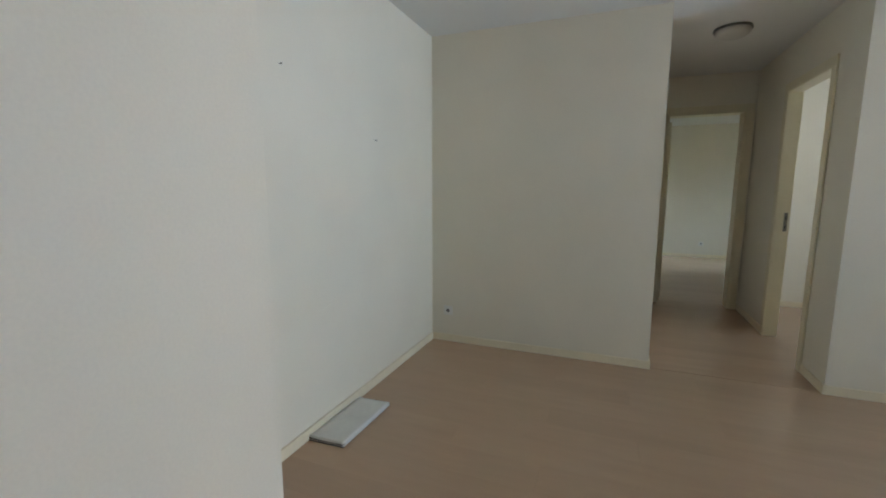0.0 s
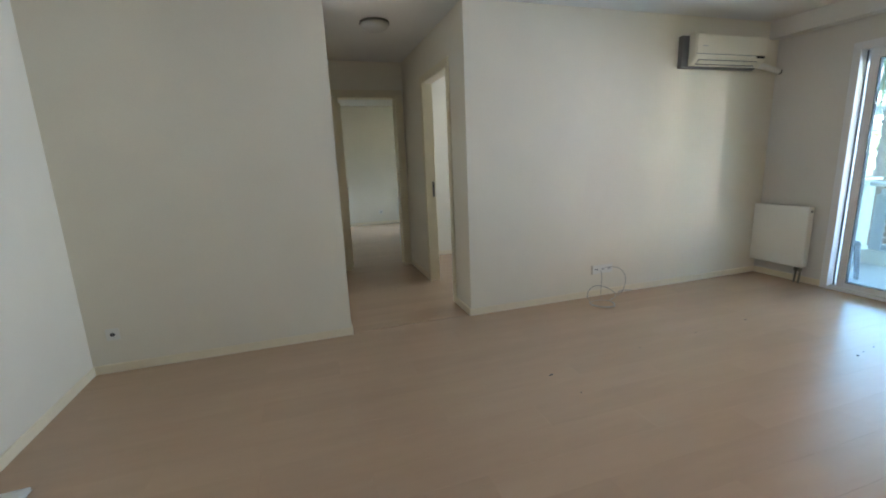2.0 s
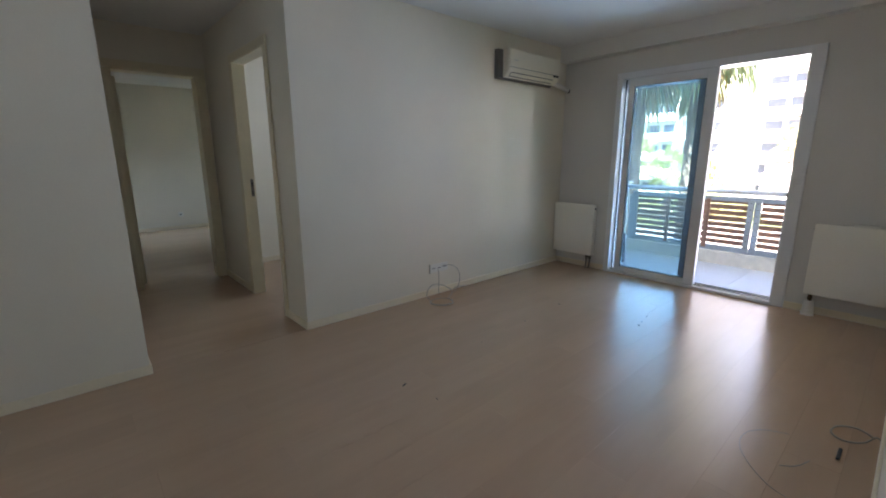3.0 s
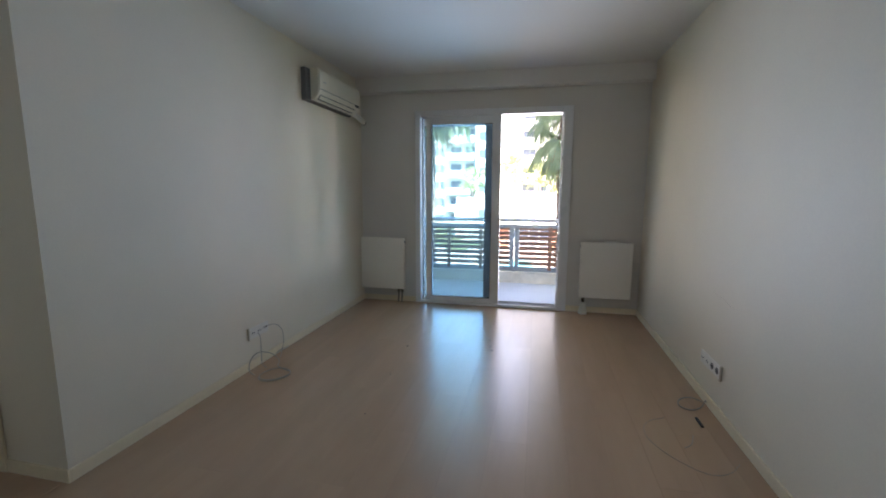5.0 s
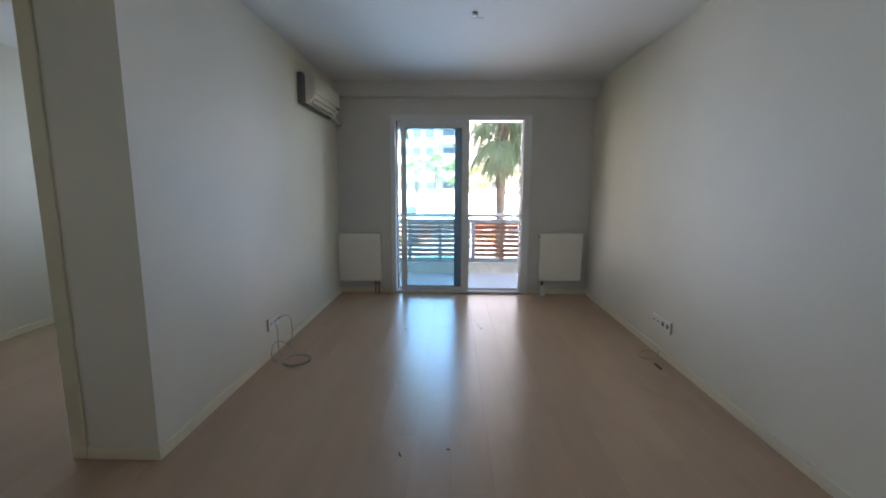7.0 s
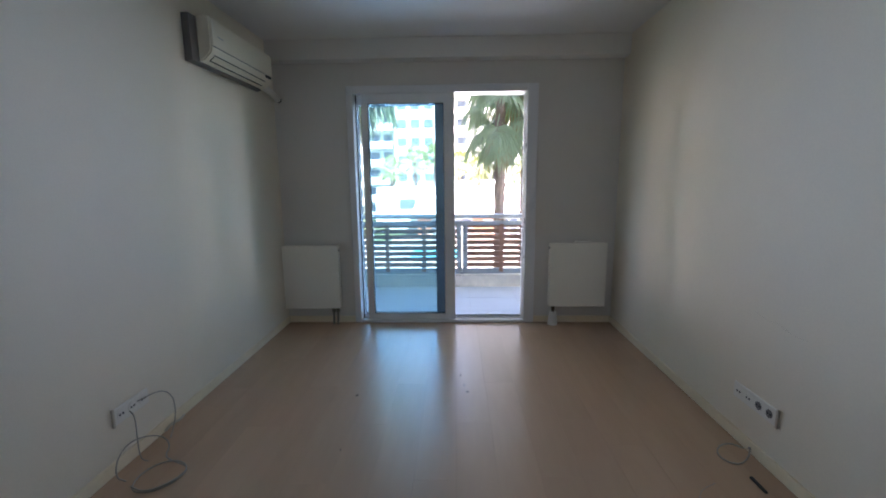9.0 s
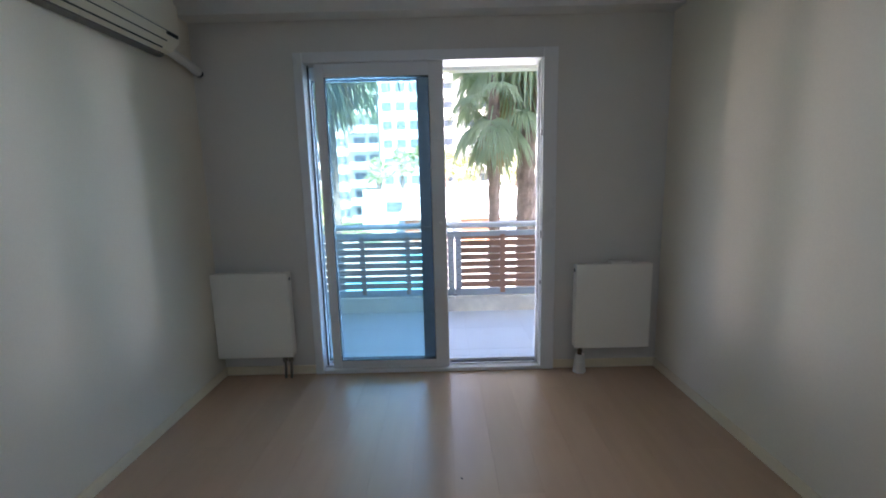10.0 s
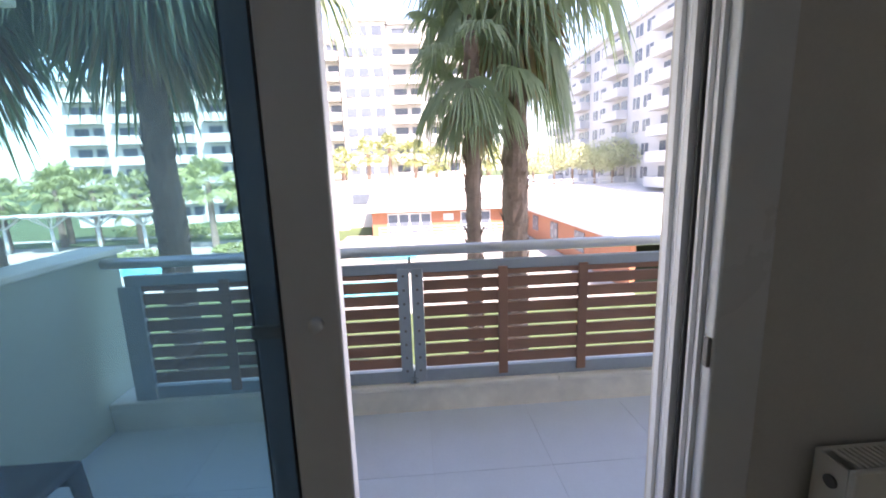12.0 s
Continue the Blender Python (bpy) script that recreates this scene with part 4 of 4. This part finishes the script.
pav_window(1.0, 5.3, 4)
pav_window(-4.9, -1.9, 3)
pav_window(-7.6, -6.4, 1)
pv("sign", B(45.9, 45.99, -1.2, -0.2, -3.6, -2.95), WHITEWALL, "blank white notice board")
for k in range(3):
    pv("side_window", B(30 + 5 * k, 31.6 + 5 * k, -7.995, -7.95, -4.2, -2.9), SMALLGLASS)
fence = empty("deck_railing", (44.6, 0, G0), "white railing round the pavilion deck", "railing")
for z in (0.45, 0.75, 1.05):
    part("rail", B(-0.03, 0.03, -6.5, 6.0, z - 0.03, z + 0.03), WHITEWALL, fence)
for k in range(11):
    part("post", B(-0.03, 0.03, -6.5 + k * 1.25, -6.44 + k * 1.25, 0, 1.1), WHITEWALL, fence)

# lounge wall with an opening beside the pavilion
lounge = empty("garden_wall", (54, 9.5, G0), "white garden building with a dark window", "building")
part("wall", boxes((0, 2.6, -2.6, 3.2, 0, 4.5)), WHITEWALL, lounge)
part("window", B(-0.05, 0.05, -1.8, 0.2, 2.7, 3.9), SMALLGLASS, lounge)

# ---- pergola of white umbrellas ----
perg = empty("pergola", (44.6, 31.4, G0), "white garden pergola on slim branching posts", "pergola")
for k in range(4):
    y = -4.0 + 4.0 * k
    p = part("post", cyl(bmesh.new(), (0, y, 0), (0, y, 2.3), 0.17, 0.12, 12), WHITEWALL, perg, smooth=True)
    part("canopy", cyl(bmesh.new(), (0, y, 3.30), (0, y, 3.48), 1.75, 2.02, 28), WHITEWALL, perg, "round flat canopy")
    for j in range(8):
        c, d = math.cos(j * math.tau / 8), math.sin(j * math.tau / 8)
        part("brace", cyl(bmesh.new(), (0, y, 2.2), (c * 1.45, y + d * 1.45, 3.31), 0.06, seg=6), WHITEWALL, p)


# ---- apartment blocks ----
def block(name, label, place, turn, length, storeys, base, bays, wall=WHITEWALL):
    """A facade along local x, looking to local -y; bays: (start, kind) per 3.2 m, b for balcony, w for windows, s for three small windows."""
    top = empty(name, (*place, base), label, "apartment building")
    top.rotation_euler = (0, 0, radians(turn))
    H = 2.8
    part("wall", boxes((0, length, 0, 12, 0, storeys * H)), wall, top)
    part("roof", boxes((-0.4, length + 0.4, -0.5, 12.4, storeys * H, storeys * H + 0.35)), wall, top)
    pane_me = mesh_of("window", boxes((-0.75, 0.75, -0.04, 0.04, -0.7, 0.7)), SMALLGLASS)
    small_me = mesh_of("window", boxes((-0.72, 0.72, -0.04, 0.04, -0.62, 0.62)), SMALLGLASS)
    tall_me = mesh_of("balcony_door", boxes((-0.95, 0.95, -0.04, 0.04, -1.05, 1.05)), SMALLGLASS)
    frame_me = mesh_of("window_frame", boxes((-0.82, 0.82, -0.1, -0.02, -0.78, -0.7), (-0.03, 0.03, -0.07, -0.04, -0.7, 0.7)), WHITEWALL)
    bal_me = mesh_of("balcony", boxes((-2.3, 2.3, -1.5, 0, -0.15, 0.05), (-2.3, 2.3, -1.5, -1.4, 0.05, 1.0), (-2.3, -2.2, -1.4, 0, 0.05, 1.0), (2.2, 2.3, -1.4, 0, 0.05, 1.0)), wall)
    def add(me, x, y, z):
        ob = new(me.name.split(".")[0], me)
        ob.parent = top
        ob.location = (x, y, z)
        return ob
    for s in range(storeys):
        for x, kind in bays:
            z = s * H
            if kind == "b":
                add(bal_me, x, 0, z + 0.1)
                add(tall_me, x - 0.9, -0.02, z + 1.2)
                add(pane_me, x + 1.4, -0.02, z + 1.6)
            elif kind == "s":
                for d in (-2.1, 0, 2.1):
                    add(small_me, x + d, -0.08, z + 1.6)
            else:
                add(pane_me, x, -0.02, z + 1.5)
                add(frame_me, x, -0.02, z + 1.5)
    return top


# facades that face the balcony
block("apartment_building", "tall white apartment tower with small triple windows", (70, 12.4), -90, 6.6, 8, 0.0, [(3.4, "s")])
block("apartment_building", "white apartment block with long balconies", (71.5, 5.8), -90, 12, 8, 0.0, [(2.8, "b"), (8.5, "b")])
block("apartment_building", "white apartment block with long balconies", (71.5, 20.0), -90, 7.6, 9, -5, [(1.2, "w"), (5.0, "b")])
block("apartment_building", "white apartment block with long balconies", (68, 50.0), -90, 30, 7, -5, [(3, "b"), (9, "b"), (15, "b"), (21, "b"), (27, "b")])
# the block at an angle along the terrace
block("apartment_building", "long white apartment block seen along its side, shade in its colour", (88, -25.5), 180, 44, 7, -1.3, [(2.5, "b"), (7, "w"), (9.5, "w"), (14, "b"), (18.5, "w"), (21, "w"), (26, "b"), (30.5, "w"), (33, "w"), (38, "b")], SHADEWALL)


# ---- floor pieces ----
def planks():
    """Laminate boards along x, staggered from row to row."""
    fl = empty("floor", (0, 0, 0), "light oak laminate floor with faint joints", "floor", kind="structure")
    W, L, GAP = 0.194, 1.38, 0.0002
    rnd = random.Random(3)
    cache = {}
    areas = ((-1.135, 0.59, YS - 1.0, YN), (0.59, XW, YS, YN), (0.59, 1.695, YN, FAR_Y + 0.1))
    def board(x0, x1, y0, y1):
        key = (round(x1 - x0, 3), round(y1 - y0, 3))
        if key not in cache:
            bm = bmesh.new()
            a, b = key[0] / 2 - GAP, key[1] / 2 - GAP
            e = 0.0001
            lo = [bm.verts.new((sx * a, sy * b, -0.010)) for sx, sy in ((-1, -1), (1, -1), (1, 1), (-1, 1))]
            mid = [bm.verts.new((sx * a, sy * b, -0.0003)) for sx, sy in ((-1, -1), (1, -1), (1, 1), (-1, 1))]
            hi = [bm.verts.new((sx * (a - e), sy * (b - e), 0.0)) for sx, sy in ((-1, -1), (1, -1), (1, 1), (-1, 1))]
            for r0, r1 in ((lo, mid), (mid, hi)):
                for k in range(4):
                    bm.faces.new((r0[k], r0[(k + 1) % 4], r1[(k + 1) % 4], r1[k]))
            bm.faces.new(hi)
            cache[key] = mesh_of("plank", bm, LAMINATE)
        ob = new("plank", cache[key])
        ob.parent = fl
        ob.location = ((x0 + x1) / 2, (y0 + y1) / 2, 0)
    row = 0
    y = -1.3
    while y < 10.5:
        y1 = y + W
        # the stretch of x that this row covers
        if y1 <= YS + 0.02:
            spans = [(-0.45, 1.18)]
        elif y < 1.84:
            spans = [(-0.45, XW)]
        elif y < YN:
            spans = [(-1.135, XW)]
        elif y < 6.83:
            spans = [(0.59, 1.695), (1.695, XW)]
        else:
            spans = [(0.15, XW)]
        for a, b in spans:
            x = a - ((row * 0.47) % L)
            while x < b:
                xa, xb = max(x, a), min(x + L, b)
                if xb - xa > 0.02:
                    board(xa, xb, y, y1)
                x += L
        row += 1
        y = y1


planks()
threshold = structure("floor_trim", B(0.60, 1.603, YN + 0.02, YN + 0.05, 0.0, 0.004, bevel=0.0015), LAMINATE, "thin joint strip in the laminate at the hallway", "threshold strip")


def balcony_tiles():
    fl = empty("balcony_floor", (0, 0, BF), "pale balcony floor tiles with fine joints, sky blue put into their colour", "floor", kind="structure")
    cache = {}
    xs = [XO + 0.052, 5.45, 5.97, 6.49]
    ys = [-0.6, 0.41, 0.96, 1.51, 2.06, 2.61, 3.16, 3.71, 4.33]
    for xa, xb in zip(xs, xs[1:]):
        for ya, yb in zip(ys, ys[1:]):
            key = (round(xb - xa, 3), round(yb - ya, 3))
            if key not in cache:
                cache[key] = mesh_of("tile", B(-key[0] / 2 + 0.001, key[0] / 2 - 0.001, -key[1] / 2 + 0.001, key[1] / 2 - 0.001, -0.0029, 0.0, bevel=0.0006), TILE)
            ob = new("tile", cache[key])
            ob.parent = fl
            ob.location = ((xa + xb) / 2, (ya + yb) / 2, 0)


balcony_tiles()
